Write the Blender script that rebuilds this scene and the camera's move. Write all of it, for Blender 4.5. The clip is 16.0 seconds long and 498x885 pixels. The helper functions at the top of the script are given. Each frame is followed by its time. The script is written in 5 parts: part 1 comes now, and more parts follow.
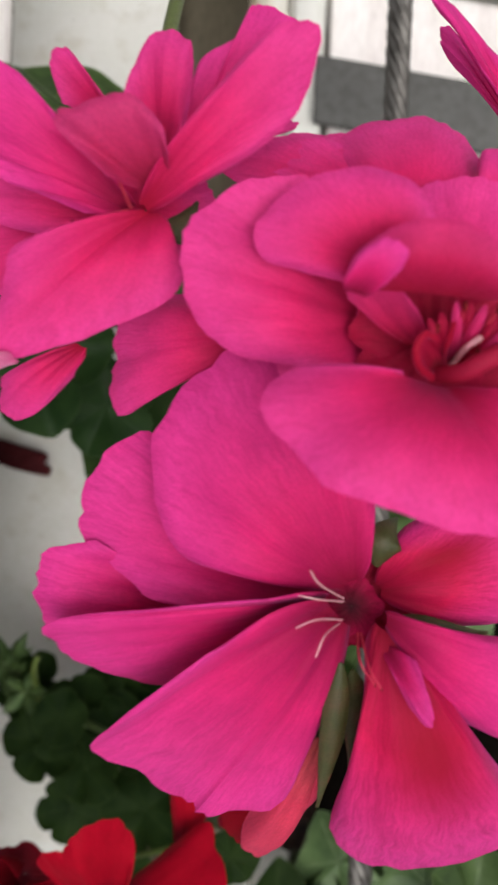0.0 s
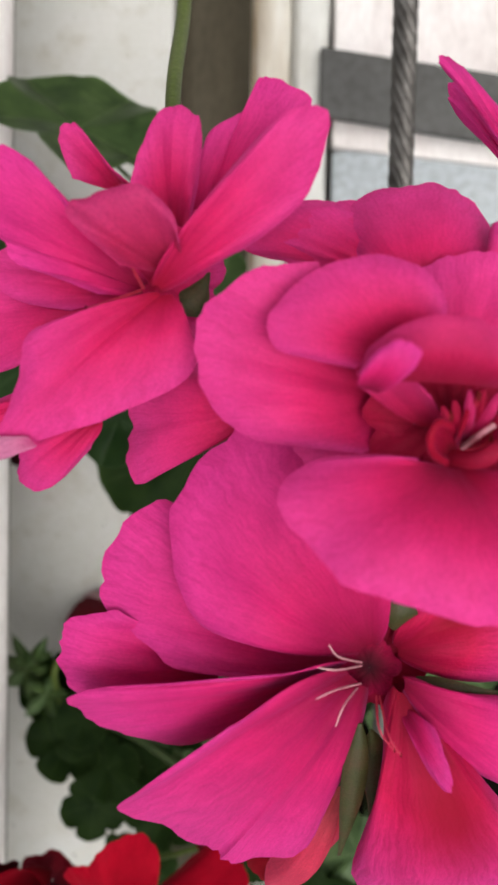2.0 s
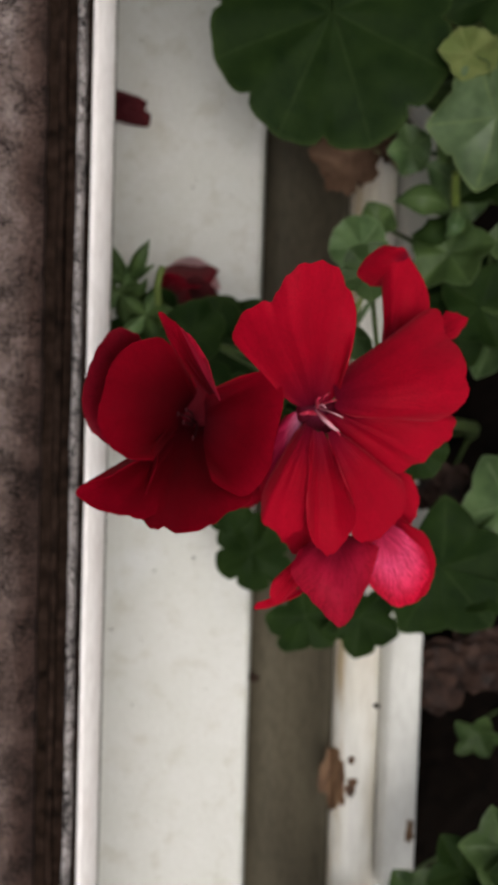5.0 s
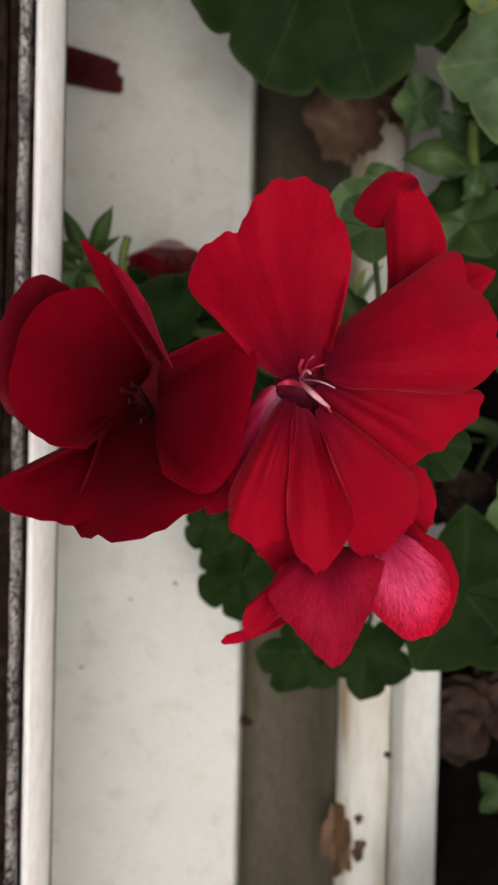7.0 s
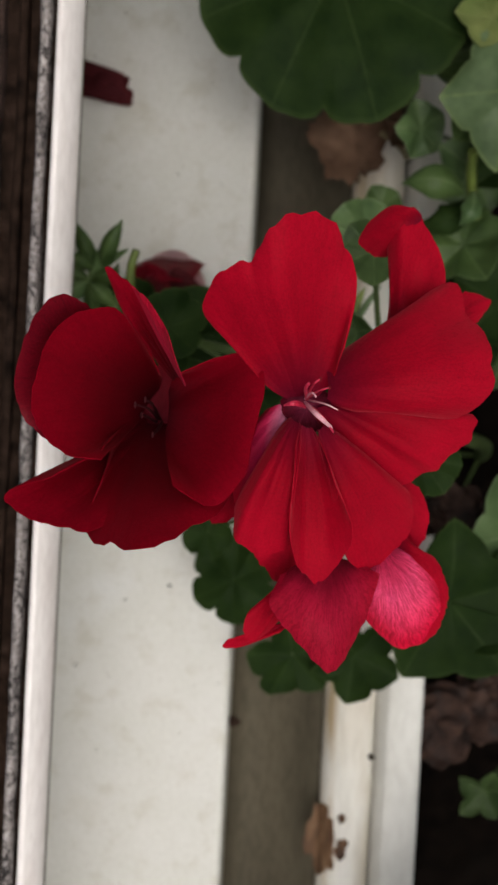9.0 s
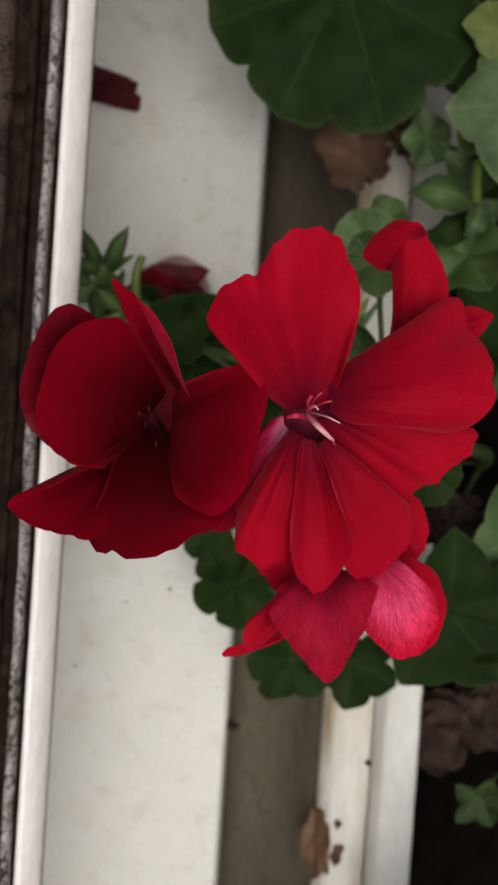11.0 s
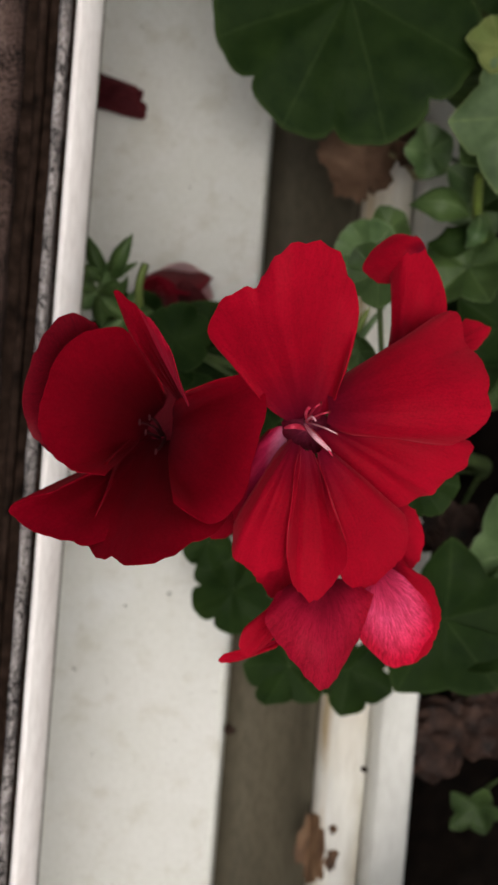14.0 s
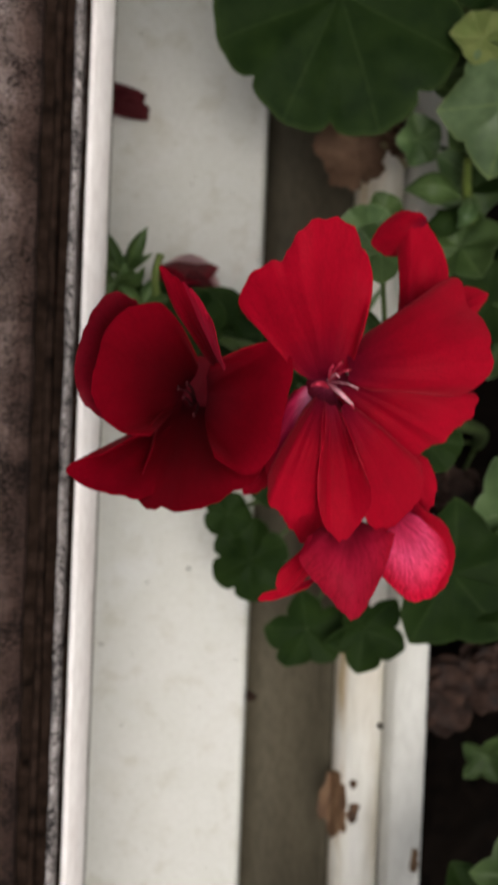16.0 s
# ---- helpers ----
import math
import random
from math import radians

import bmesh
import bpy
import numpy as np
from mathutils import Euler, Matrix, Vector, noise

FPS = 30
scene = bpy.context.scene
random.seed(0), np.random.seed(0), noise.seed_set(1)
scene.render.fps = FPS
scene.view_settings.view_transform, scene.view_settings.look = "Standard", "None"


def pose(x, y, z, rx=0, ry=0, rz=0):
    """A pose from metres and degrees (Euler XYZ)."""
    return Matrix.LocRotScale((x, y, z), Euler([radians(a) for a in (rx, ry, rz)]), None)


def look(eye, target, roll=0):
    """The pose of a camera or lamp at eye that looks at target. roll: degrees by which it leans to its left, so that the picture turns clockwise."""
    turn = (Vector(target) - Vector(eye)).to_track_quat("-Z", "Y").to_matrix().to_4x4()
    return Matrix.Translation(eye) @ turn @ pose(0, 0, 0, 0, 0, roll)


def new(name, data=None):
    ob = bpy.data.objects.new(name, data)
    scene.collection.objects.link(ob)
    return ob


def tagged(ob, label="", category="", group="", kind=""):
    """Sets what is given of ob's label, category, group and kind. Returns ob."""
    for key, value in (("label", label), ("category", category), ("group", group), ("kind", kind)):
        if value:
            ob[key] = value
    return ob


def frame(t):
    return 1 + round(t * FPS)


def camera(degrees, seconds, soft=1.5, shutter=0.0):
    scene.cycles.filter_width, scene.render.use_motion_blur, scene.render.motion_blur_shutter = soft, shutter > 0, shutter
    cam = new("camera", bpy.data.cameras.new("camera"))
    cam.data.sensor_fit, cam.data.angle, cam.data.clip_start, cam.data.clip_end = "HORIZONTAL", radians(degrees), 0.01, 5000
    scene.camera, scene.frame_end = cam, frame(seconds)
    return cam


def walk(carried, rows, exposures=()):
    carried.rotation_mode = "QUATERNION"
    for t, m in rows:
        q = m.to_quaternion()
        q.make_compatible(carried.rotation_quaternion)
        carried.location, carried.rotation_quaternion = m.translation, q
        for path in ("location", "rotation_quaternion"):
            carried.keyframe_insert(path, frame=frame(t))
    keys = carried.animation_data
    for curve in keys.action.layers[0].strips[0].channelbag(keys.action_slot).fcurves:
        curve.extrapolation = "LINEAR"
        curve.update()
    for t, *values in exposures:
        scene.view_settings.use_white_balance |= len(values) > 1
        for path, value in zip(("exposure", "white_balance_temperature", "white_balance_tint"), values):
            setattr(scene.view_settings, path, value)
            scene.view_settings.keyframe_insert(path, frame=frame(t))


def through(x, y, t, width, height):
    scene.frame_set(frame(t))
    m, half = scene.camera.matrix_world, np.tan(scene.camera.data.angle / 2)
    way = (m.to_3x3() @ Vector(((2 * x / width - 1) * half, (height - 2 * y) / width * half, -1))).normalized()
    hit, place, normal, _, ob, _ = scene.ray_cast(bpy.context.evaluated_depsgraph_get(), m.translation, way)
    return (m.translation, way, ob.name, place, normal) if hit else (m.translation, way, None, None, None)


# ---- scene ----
cam = camera(27.90, 16.0, soft=2.4, shutter=0.4)
cam.data.dof.use_dof = True
cam.data.dof.focus_distance = 0.142
cam.data.dof.aperture_fstop = 50.0
# seconds, eye x y z, turn about x y z
ROWS = [
    (0, 0.1123, 0.0198, 1.4005, -0.72, 2.74, 2.54),
    (0.5, 0.1193, 0.0213, 1.3904, -0.89, 3.40, 2.92),
    (1, 0.1196, 0.0237, 1.3909, -1.48, 3.64, 2.76),
    (1.5, 0.1138, 0.0280, 1.3942, -2.36, 3.62, 1.85),
    (2, 0.1113, 0.0326, 1.4016, -2.82, 3.31, 1.27),
    (2.5, 0.1065, 0.0312, 1.4100, -3.04, 2.44, 1.12),
    (3, 0.1036, 0.0278, 1.4115, -2.79, 1.64, 0.72),
    (3.5, 0.1027, 0.0190, 1.4109, -3.07, 1.30, -0.82),
    (3.8, 0.0971, -0.0039, 1.4011, -3.76, 1.51, -2.49),
    (3.9, 0.0952, -0.0133, 1.3987, -4.18, 1.88, -3.28),
    (4, 0.0878, -0.0249, 1.3996, -4.15, 1.36, -3.61),
    (4.1, 0.0844, -0.0412, 1.3966, -4.42, 1.31, -3.12),
    (4.2, 0.0834, -0.0577, 1.3933, -4.86, 1.53, -2.88),
    (4.4, 0.0808, -0.0820, 1.3928, -5.36, 2.06, -1.42),
    (4.5, 0.0757, -0.0886, 1.3804, -4.76, 2.06, -0.42),
    (4.7, 0.0680, -0.0918, 1.3671, -3.84, 2.31, 1.75),
    (6.8, 0.0732, -0.1018, 1.3110, -1.37, 3.08, 1.63),
    (7, 0.0734, -0.1022, 1.3129, -1.34, 3.19, 1.37),
    (7.5, 0.0724, -0.1015, 1.3169, -1.76, 2.98, 1.63),
    (8, 0.0694, -0.1018, 1.3252, -1.46, 2.45, 2.62),
    (8.5, 0.0713, -0.0994, 1.3239, -1.54, 2.45, 2.96),
    (9, 0.0709, -0.0997, 1.3215, -1.25, 2.51, 3.02),
    (9.5, 0.0710, -0.0968, 1.3218, -1.28, 2.77, 3.20),
    (12, 0.0708, -0.0986, 1.3231, -1.18, 2.60, 4.14),
    (12.5, 0.0718, -0.0967, 1.3227, -1.21, 2.66, 4.20),
    (13, 0.0739, -0.0979, 1.3225, -1.20, 2.83, 4.32),
    (13.5, 0.0712, -0.0979, 1.3245, -1.09, 2.90, 4.54),
    (14, 0.0715, -0.0970, 1.3251, -0.96, 2.81, 4.61),
    (14.5, 0.0689, -0.0961, 1.3265, -0.95, 2.67, 4.55),
    (15, 0.0686, -0.0949, 1.3313, -1.03, 2.53, 4.62),
    (15.5, 0.0646, -0.0928, 1.3384, -1.02, 2.23, 4.45),
    (16, 0.0654, -0.1046, 1.3439, -0.93, 2.09, 2.26),
]
EXPOSURES = [(0.0, 0.27, 6500, 10), (3.0, 0.24, 6500, 10), (3.5, 0.15, 6550, 10), (4.0, -0.04, 6600, 10), (4.7, 0.09, 6600, 10), (7.0, 0.06, 6700, 10), (16.0, 0.10, 6700, 10)]
walk(cam, [(t, pose(x, y, z, rx, ry, rz)) for t, x, y, z, rx, ry, rz in ROWS], EXPOSURES)

# ---- light: overcast sky, soft sun from the open side ----
world = bpy.data.worlds.new("sky")
scene.world = world
world.use_nodes = True
wn = world.node_tree.nodes
sky = wn.new("ShaderNodeTexSky")
sky.sky_type, sky.sun_disc = "NISHITA", False
sky.sun_elevation, sky.sun_rotation = radians(75), radians(131)
sky.air_density, sky.dust_density = 1.0, 6.0
wn["Background"].inputs["Strength"].default_value = 0.12
veil = wn.new("ShaderNodeHueSaturation")  # high cloud takes most of the blue
veil.inputs["Saturation"].default_value = 0.2
world.node_tree.links.new(sky.outputs["Color"], veil.inputs["Color"])
world.node_tree.links.new(veil.outputs["Color"], wn["Background"].inputs["Color"])
sun = new("sun", bpy.data.lights.new("sun", "SUN"))
sun.data.energy, sun.data.angle, sun.data.color = 0.95, radians(40), (1.0, 0.98, 0.95)
sun.matrix_world = look((1.10, -0.90, 6.0), (0.05, 0.0, 1.0))


# ---- materials ----
def mat_base(name, rough=0.6, spec=0.4):
    m = bpy.data.materials.new(name)
    m.use_nodes = True
    nt = m.node_tree
    bs = nt.nodes["Principled BSDF"]
    bs.inputs["Roughness"].default_value = rough
    bs.inputs["Specular IOR Level"].default_value = spec
    return m, nt, bs


def node(nt, kind, **values):
    n = nt.nodes.new(kind)
    for key, value in values.items():
        n.inputs[key.replace("_", " ")].default_value = value
    return n


def ramp(nt, source, *stops):
    r = nt.nodes.new("ShaderNodeValToRGB")
    el = r.color_ramp.elements
    while len(el) < len(stops):
        el.new(0.5)
    for e, (pos, col) in zip(el, stops):
        e.position, e.color = pos, (*col, 1)
    nt.links.new(source, r.inputs["Fac"])
    return r.outputs["Color"]


def mixed(nt, kind, fac, a, b):
    n = nt.nodes.new("ShaderNodeMix")
    n.data_type, n.blend_type = "RGBA", kind
    for src, sock in ((fac, n.inputs[0]), (a, n.inputs[6]), (b, n.inputs[7])):
        if isinstance(src, (int, float)):
            sock.default_value = src
        elif isinstance(src, tuple):
            sock.default_value = (*src, 1)
        else:
            nt.links.new(src, sock)
    return n.outputs[2]


def noise_tex(nt, coords, scale, detail=4.0, rough=0.55):
    n = node(nt, "ShaderNodeTexNoise", Scale=scale, Detail=detail, Roughness=rough)
    nt.links.new(coords, n.inputs["Vector"])
    return n.outputs["Fac"]


def obj_coords(nt):
    return nt.nodes.new("ShaderNodeTexCoord").outputs["Object"]


def scaled(nt, coords, sx, sy, sz):
    n = node(nt, "ShaderNodeMapping", Scale=(sx, sy, sz))
    nt.links.new(coords, n.inputs["Vector"])
    return n.outputs["Vector"]


def bump(nt, bs, height, strength, distance):
    b = node(nt, "ShaderNodeBump", Strength=strength, Distance=distance)
    nt.links.new(height, b.inputs["Height"])
    nt.links.new(b.outputs["Normal"], bs.inputs["Normal"])
    return b.outputs["Normal"]


def surface(name, cols, scale, rough=0.6, fine=None, bump_s=0.3, bump_d=0.0005, stretch=(1, 1, 1), spec=0.4, grit=0.28):
    """Two scales of noise: broad stains between the colours, fine grain over them."""
    m, nt, bs = mat_base(name, rough, spec)
    co = scaled(nt, obj_coords(nt), *stretch)
    broad = noise_tex(nt, co, scale, 5)
    grain = noise_tex(nt, co, fine or scale * 12, 3)
    col = ramp(nt, broad, *[(0.3 + 0.4 * i / max(1, len(cols) - 1), c) for i, c in enumerate(cols)])
    dark = ramp(nt, grain, (0.3, (1 - grit, 1 - 1.07 * grit, 1 - 1.15 * grit)), (0.6, (1, 1, 1)))
    nt.links.new(mixed(nt, "MULTIPLY", 1.0, col, dark), bs.inputs["Base Color"])
    bump(nt, bs, grain, bump_s, bump_d)
    return m


def petal_material(name, tip, mid, claw, vein, through=0.3, sheen=0.14, streak=0.5, velvet=0.0, spot=None, grain=0.7):
    """Petal skin: redder claw, darkened for the shade where petals overlap, veins that fan out along the blade, velvet
    of tiny cells, thin enough to let light pass.
    """
    m, nt, bs = mat_base(name, 0.62, sheen)
    uv = nt.nodes.new("ShaderNodeTexCoord").outputs["UV"]
    co = obj_coords(nt)
    sep = nt.nodes.new("ShaderNodeSeparateXYZ")
    nt.links.new(uv, sep.inputs[0])
    deep = tuple(0.5 * (c + 0.9 * m) for c, m in zip(claw, mid))
    # claw colour, with overlap shade painted into the inner part of the blade
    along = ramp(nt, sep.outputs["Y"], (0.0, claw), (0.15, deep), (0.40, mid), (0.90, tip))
    # the veins wander a little and split towards the rim
    drift = nt.nodes.new("ShaderNodeVectorMath")
    drift.operation = "MULTIPLY_ADD"
    stray = node(nt, "ShaderNodeTexNoise", Scale=7.0, Detail=3.0)
    nt.links.new(uv, stray.inputs["Vector"])
    nt.links.new(stray.outputs["Color"], drift.inputs[0])
    drift.inputs[1].default_value = (0.05, 0.0, 0.0)
    nt.links.new(uv, drift.inputs[2])
    way = drift.outputs[0]
    fan = noise_tex(nt, scaled(nt, way, 17, 1.2, 1), 1.6, 3)
    fine = noise_tex(nt, scaled(nt, way, 46, 3.4, 1), 1.6, 4, 0.65)
    hair = noise_tex(nt, scaled(nt, way, 110, 9, 1), 1.6, 3, 0.6)
    veins = mixed(nt, "MULTIPLY", 0.55, ramp(nt, fine, (0.34, vein), (0.56, (1, 1, 1))), ramp(nt, fan, (0.36, vein), (0.5, (1, 1, 1))))
    veins = mixed(nt, "MULTIPLY", 0.6, veins, ramp(nt, hair, (0.36, vein), (0.52, (1, 1, 1))))
    blotch = ramp(nt, noise_tex(nt, co, 160, 3), (0.3, (0.84, 0.80, 0.86)), (0.7, (1, 1, 1)))
    cells = ramp(nt, noise_tex(nt, co, 2600, 2, 0.6), (0.32, (0.80, 0.76, 0.78)), (0.62, (1, 1, 1)))
    col = mixed(nt, "MULTIPLY", 1.0, mixed(nt, "MULTIPLY", streak, along, veins), blotch)
    col = mixed(nt, "MULTIPLY", grain, col, cells)
    if spot:  # a darker red mark on the blade
        u, v, size, tone = spot
        away = nt.nodes.new("ShaderNodeVectorMath")
        away.operation = "DISTANCE"
        nt.links.new(scaled(nt, way, 1, 0.45, 0), away.inputs[0])
        away.inputs[1].default_value = (u, 0.45 * v, 0)
        col = mixed(nt, "MIX", ramp(nt, away.outputs["Value"], (size * 0.2, (0.85, 0.85, 0.85)), (size, (0, 0, 0))), col, tone)
    nt.links.new(col, bs.inputs["Base Color"])
    relief = mixed(nt, "MIX", 0.35, mixed(nt, "MIX", 0.5, fine, fan), noise_tex(nt, co, 2500, 2))
    normal = bump(nt, bs, relief, 0.34, 0.0006)
    bs.inputs["Sheen Weight"].default_value = velvet
    bs.inputs["Sheen Roughness"].default_value = 0.4
    bs.inputs["Sheen Tint"].default_value = (1.0, *[min(1.0, 0.12 + 2.4 * c) for c in tip[1:]], 1)
    tr = nt.nodes.new("ShaderNodeBsdfTranslucent")
    nt.links.new(col, tr.inputs["Color"])
    nt.links.new(normal, tr.inputs["Normal"])
    mix = nt.nodes.new("ShaderNodeMixShader")
    mix.inputs[0].default_value = through
    nt.links.new(bs.outputs[0], mix.inputs[1])
    nt.links.new(tr.outputs[0], mix.inputs[2])
    nt.links.new(mix.outputs[0], nt.nodes["Material Output"].inputs["Surface"])
    return m


def leaf_material(name, blade, pale, vein, rough=0.5, marked=0.18, gloss=0.12):
    """Leaf skin: radial veins from the stalk, mottled blade, fine cells in the relief."""
    m, nt, bs = mat_base(name, rough, gloss)
    uv = nt.nodes.new("ShaderNodeTexCoord").outputs["UV"]
    sep = nt.nodes.new("ShaderNodeSeparateXYZ")
    nt.links.new(uv, sep.inputs[0])

    def math_node(op, a, b=None):
        n = nt.nodes.new("ShaderNodeMath")
        n.operation = op
        for src, sock in ((a, n.inputs[0]), (b, n.inputs[1])):
            if isinstance(src, (int, float)):
                sock.default_value = src
            elif src is not None:
                nt.links.new(src, sock)
        return n.outputs[0]

    # U holds the turn in lobes, V the way out from the stalk
    ray = math_node("ABSOLUTE", math_node("SUBTRACT", math_node("FRACT", sep.outputs["X"]), 0.5))
    width = math_node("MULTIPLY", ray, math_node("ADD", sep.outputs["Y"], 0.05))
    wob = noise_tex(nt, obj_coords(nt), 300, 3)
    line = math_node("ADD", width, math_node("MULTIPLY", math_node("SUBTRACT", wob, 0.5), 0.05))
    mottled = ramp(nt, noise_tex(nt, obj_coords(nt), 110, 5), (0.3, blade), (0.72, pale))
    strength = ramp(nt, line, (0.0, (1, 1, 1)), (0.020, (0, 0, 0)))
    col = mixed(nt, "MIX", math_node("MULTIPLY", strength, marked), mottled, vein)
    margin = ramp(nt, sep.outputs["Y"], (0.955, (0, 0, 0)), (0.985, (0.28, 0.28, 0.28)))
    col = mixed(nt, "MIX", margin, col, vein)
    nt.links.new(col, bs.inputs["Base Color"])
    cells = nt.nodes.new("ShaderNodeTexVoronoi")
    cells.inputs["Scale"].default_value = 650
    nt.links.new(obj_coords(nt), cells.inputs["Vector"])
    normal = bump(nt, bs, mixed(nt, "MIX", 0.5, cells.outputs["Distance"], wob), 0.35, 0.0005)
    tr = nt.nodes.new("ShaderNodeBsdfTranslucent")
    nt.links.new(col, tr.inputs["Color"])
    nt.links.new(normal, tr.inputs["Normal"])
    mix = nt.nodes.new("ShaderNodeMixShader")
    mix.inputs[0].default_value = 0.15
    nt.links.new(bs.outputs[0], mix.inputs[1])
    nt.links.new(tr.outputs[0], mix.inputs[2])
    nt.links.new(mix.outputs[0], nt.nodes["Material Output"].inputs["Surface"])
    return m


PINK = petal_material("pink_petal", (0.806, 0.047, 0.302), (0.739, 0.0185, 0.168), (0.252, 0.00252, 0.0294), (0.74, 0.42, 0.64), 0.18, streak=0.46, velvet=0.16, grain=0.45)
MARKED = petal_material("pink_petal_marked", (0.806, 0.047, 0.302), (0.689, 0.0101, 0.0924), (0.286, 0.00168, 0.0235), (0.66, 0.32, 0.50), 0.18, streak=0.6, velvet=0.16, spot=(0.44, 0.42, 0.15, (0.30, 0.001, 0.018)), grain=0.45)
ROSY = petal_material("rosy_pink_petal", (0.823, 0.0521, 0.29), (0.79, 0.0218, 0.16), (0.437, 0.00504, 0.0378), (0.80, 0.50, 0.64), 0.18, streak=0.42, velvet=0.16, grain=0.45)
# darker pink: the shade deep in the throat is put into the colour
THROAT = petal_material("shaded_pink_throat", (0.504, 0.0084, 0.063), (0.386, 0.00504, 0.0378), (0.168, 0.00168, 0.0126), (0.70, 0.5, 0.6))
ARCH = petal_material("coral_inner_petal", (0.756, 0.0386, 0.21), (0.689, 0.0202, 0.126), (0.487, 0.00672, 0.042), (0.82, 0.6, 0.66), 0.36, streak=0.4, velvet=0.3, grain=0.4)
MAROON = petal_material("maroon_throat", (0.62, 0.010, 0.10), (0.20, 0.004, 0.030), (0.05, 0.004, 0.012), (0.5, 0.35, 0.4), streak=0.9)
PALE = petal_material("pale_petal_tip", (0.781, 0.286, 0.47), (0.798, 0.252, 0.437), (0.773, 0.101, 0.302), (0.8, 0.6, 0.7), 0.3)
SALMON = petal_material("salmon_petal_back", (0.739, 0.0554, 0.227), (0.722, 0.042, 0.176), (0.504, 0.0168, 0.0672), (0.84, 0.7, 0.75), 0.36)
CORAL = petal_material("coral_bud_petal", (0.85, 0.07, 0.16), (0.8, 0.06, 0.13), (0.7, 0.15, 0.15), (0.8, 0.65, 0.7))
RED = petal_material("red_petal", (0.44, 0.0019, 0.018), (0.335, 0.0010, 0.013), (0.15, 0.003, 0.018), (0.60, 0.42, 0.44), 0.14, 0.05, 0.28, 0.26, grain=0.9)
# darker copy of the red petal, with the left bloom's shade in its colour
CRIMSON_SHADED = petal_material("shaded_crimson_petal", (0.265, 0.0010, 0.011), (0.115, 0.0004, 0.005), (0.030, 0.0002, 0.002), (0.6, 0.45, 0.45), 0.14, 0.03, 0.28, 0.09, grain=0.9)
CLAWPINK = petal_material("pale_claw_petal", (0.45, 0.001, 0.02), (0.60, 0.02, 0.10), (0.90, 0.34, 0.52), (0.8, 0.6, 0.7), 0.26, 0.1)
ROSE = petal_material("rose_petal_underside", (0.84, 0.006, 0.055), (1.0, 0.10, 0.255), (1.0, 0.04, 0.16), (0.42, 0.006, 0.07), 0.2, 0.12, 0.75, 0.0, grain=0.3)
CLAWDARK = petal_material("magenta_throat", (0.15, 0.003, 0.018), (0.18, 0.008, 0.034), (0.40, 0.06, 0.12), (0.4, 0.2, 0.3), 0.2, 0.1, 0.8)
REDBACK = petal_material("red_petal_back", (0.40, 0.004, 0.026), (0.46, 0.009, 0.042), (0.30, 0.004, 0.026), (0.5, 0.28, 0.34), 0.16, 0.08, 0.6, 0.10)
WILTED = petal_material("wilted_red_petal", (0.20, 0.002, 0.012), (0.16, 0.002, 0.010), (0.10, 0.002, 0.01), (0.6, 0.5, 0.5), 0.15)
DRY = petal_material("dried_petal", (0.115, 0.022, 0.025), (0.075, 0.013, 0.016), (0.055, 0.010, 0.012), (0.3, 0.2, 0.2), 0.1, 0.05, 0.8, grain=1.2)
FADED = petal_material("faded_petal", (0.72, 0.52, 0.50), (0.66, 0.36, 0.36), (0.45, 0.15, 0.16), (0.8, 0.7, 0.7), 0.6)
LEAF = leaf_material("leaf_dark", (0.0075, 0.018, 0.0040), (0.020, 0.038, 0.0085), (0.058, 0.090, 0.026), 0.55, 0.24, 0.05)
LEAF_MID = leaf_material("leaf_mid", (0.020, 0.042, 0.010), (0.075, 0.120, 0.036), (0.15, 0.21, 0.085), 0.42, 0.4, 0.18)
LEAF_PALE = leaf_material("leaf_pale", (0.045, 0.085, 0.028), (0.125, 0.195, 0.075), (0.24, 0.31, 0.16), 0.42, 0.55, 0.24)
LEAF_LIGHT = leaf_material("leaf_light", (0.046, 0.080, 0.028), (0.130, 0.190, 0.085), (0.26, 0.33, 0.10), 0.38, 0.3, 0.32)
LEAF_GLOSSY = leaf_material("leaf_dark_glossy", (0.009, 0.025, 0.006), (0.024, 0.050, 0.013), (0.045, 0.078, 0.026), 0.48, 0.3, 0.12)
LEAF_YELLOW = leaf_material("leaf_yellowing", (0.10, 0.14, 0.035), (0.20, 0.23, 0.075), (0.28, 0.31, 0.13), 0.45, 0.5)
DEAD = leaf_material("leaf_dead", (0.095, 0.052, 0.032), (0.205, 0.122, 0.080), (0.08, 0.046, 0.030), 0.8)
DEADGREY = surface("withered_flower", [(0.005, 0.0028, 0.002), (0.034, 0.0145, 0.009), (0.074, 0.036, 0.023)], 170, 0.8, 900, 0.5, 0.0005)
STALK = surface("leaf_stalk_green", [(0.035, 0.060, 0.012), (0.06, 0.09, 0.022)], 120, 0.6)
STEM = surface("stem_green", [(0.065, 0.095, 0.012), (0.12, 0.16, 0.03)], 90, 0.5)
WOODY = surface("stem_woody", [(0.16, 0.12, 0.06), (0.26, 0.22, 0.11)], 90, 0.7)
SEPAL = surface("sepal_green", [(0.030, 0.036, 0.008), (0.052, 0.056, 0.015), (0.085, 0.055, 0.024)], 260, 0.5)
FILAMENT = surface("filament_white", [(0.60, 0.18, 0.26), (0.78, 0.46, 0.50)], 300, 0.4)
STAMEN = surface("stamen_red", [(0.45, 0.01, 0.04), (0.65, 0.04, 0.10)], 300, 0.45)
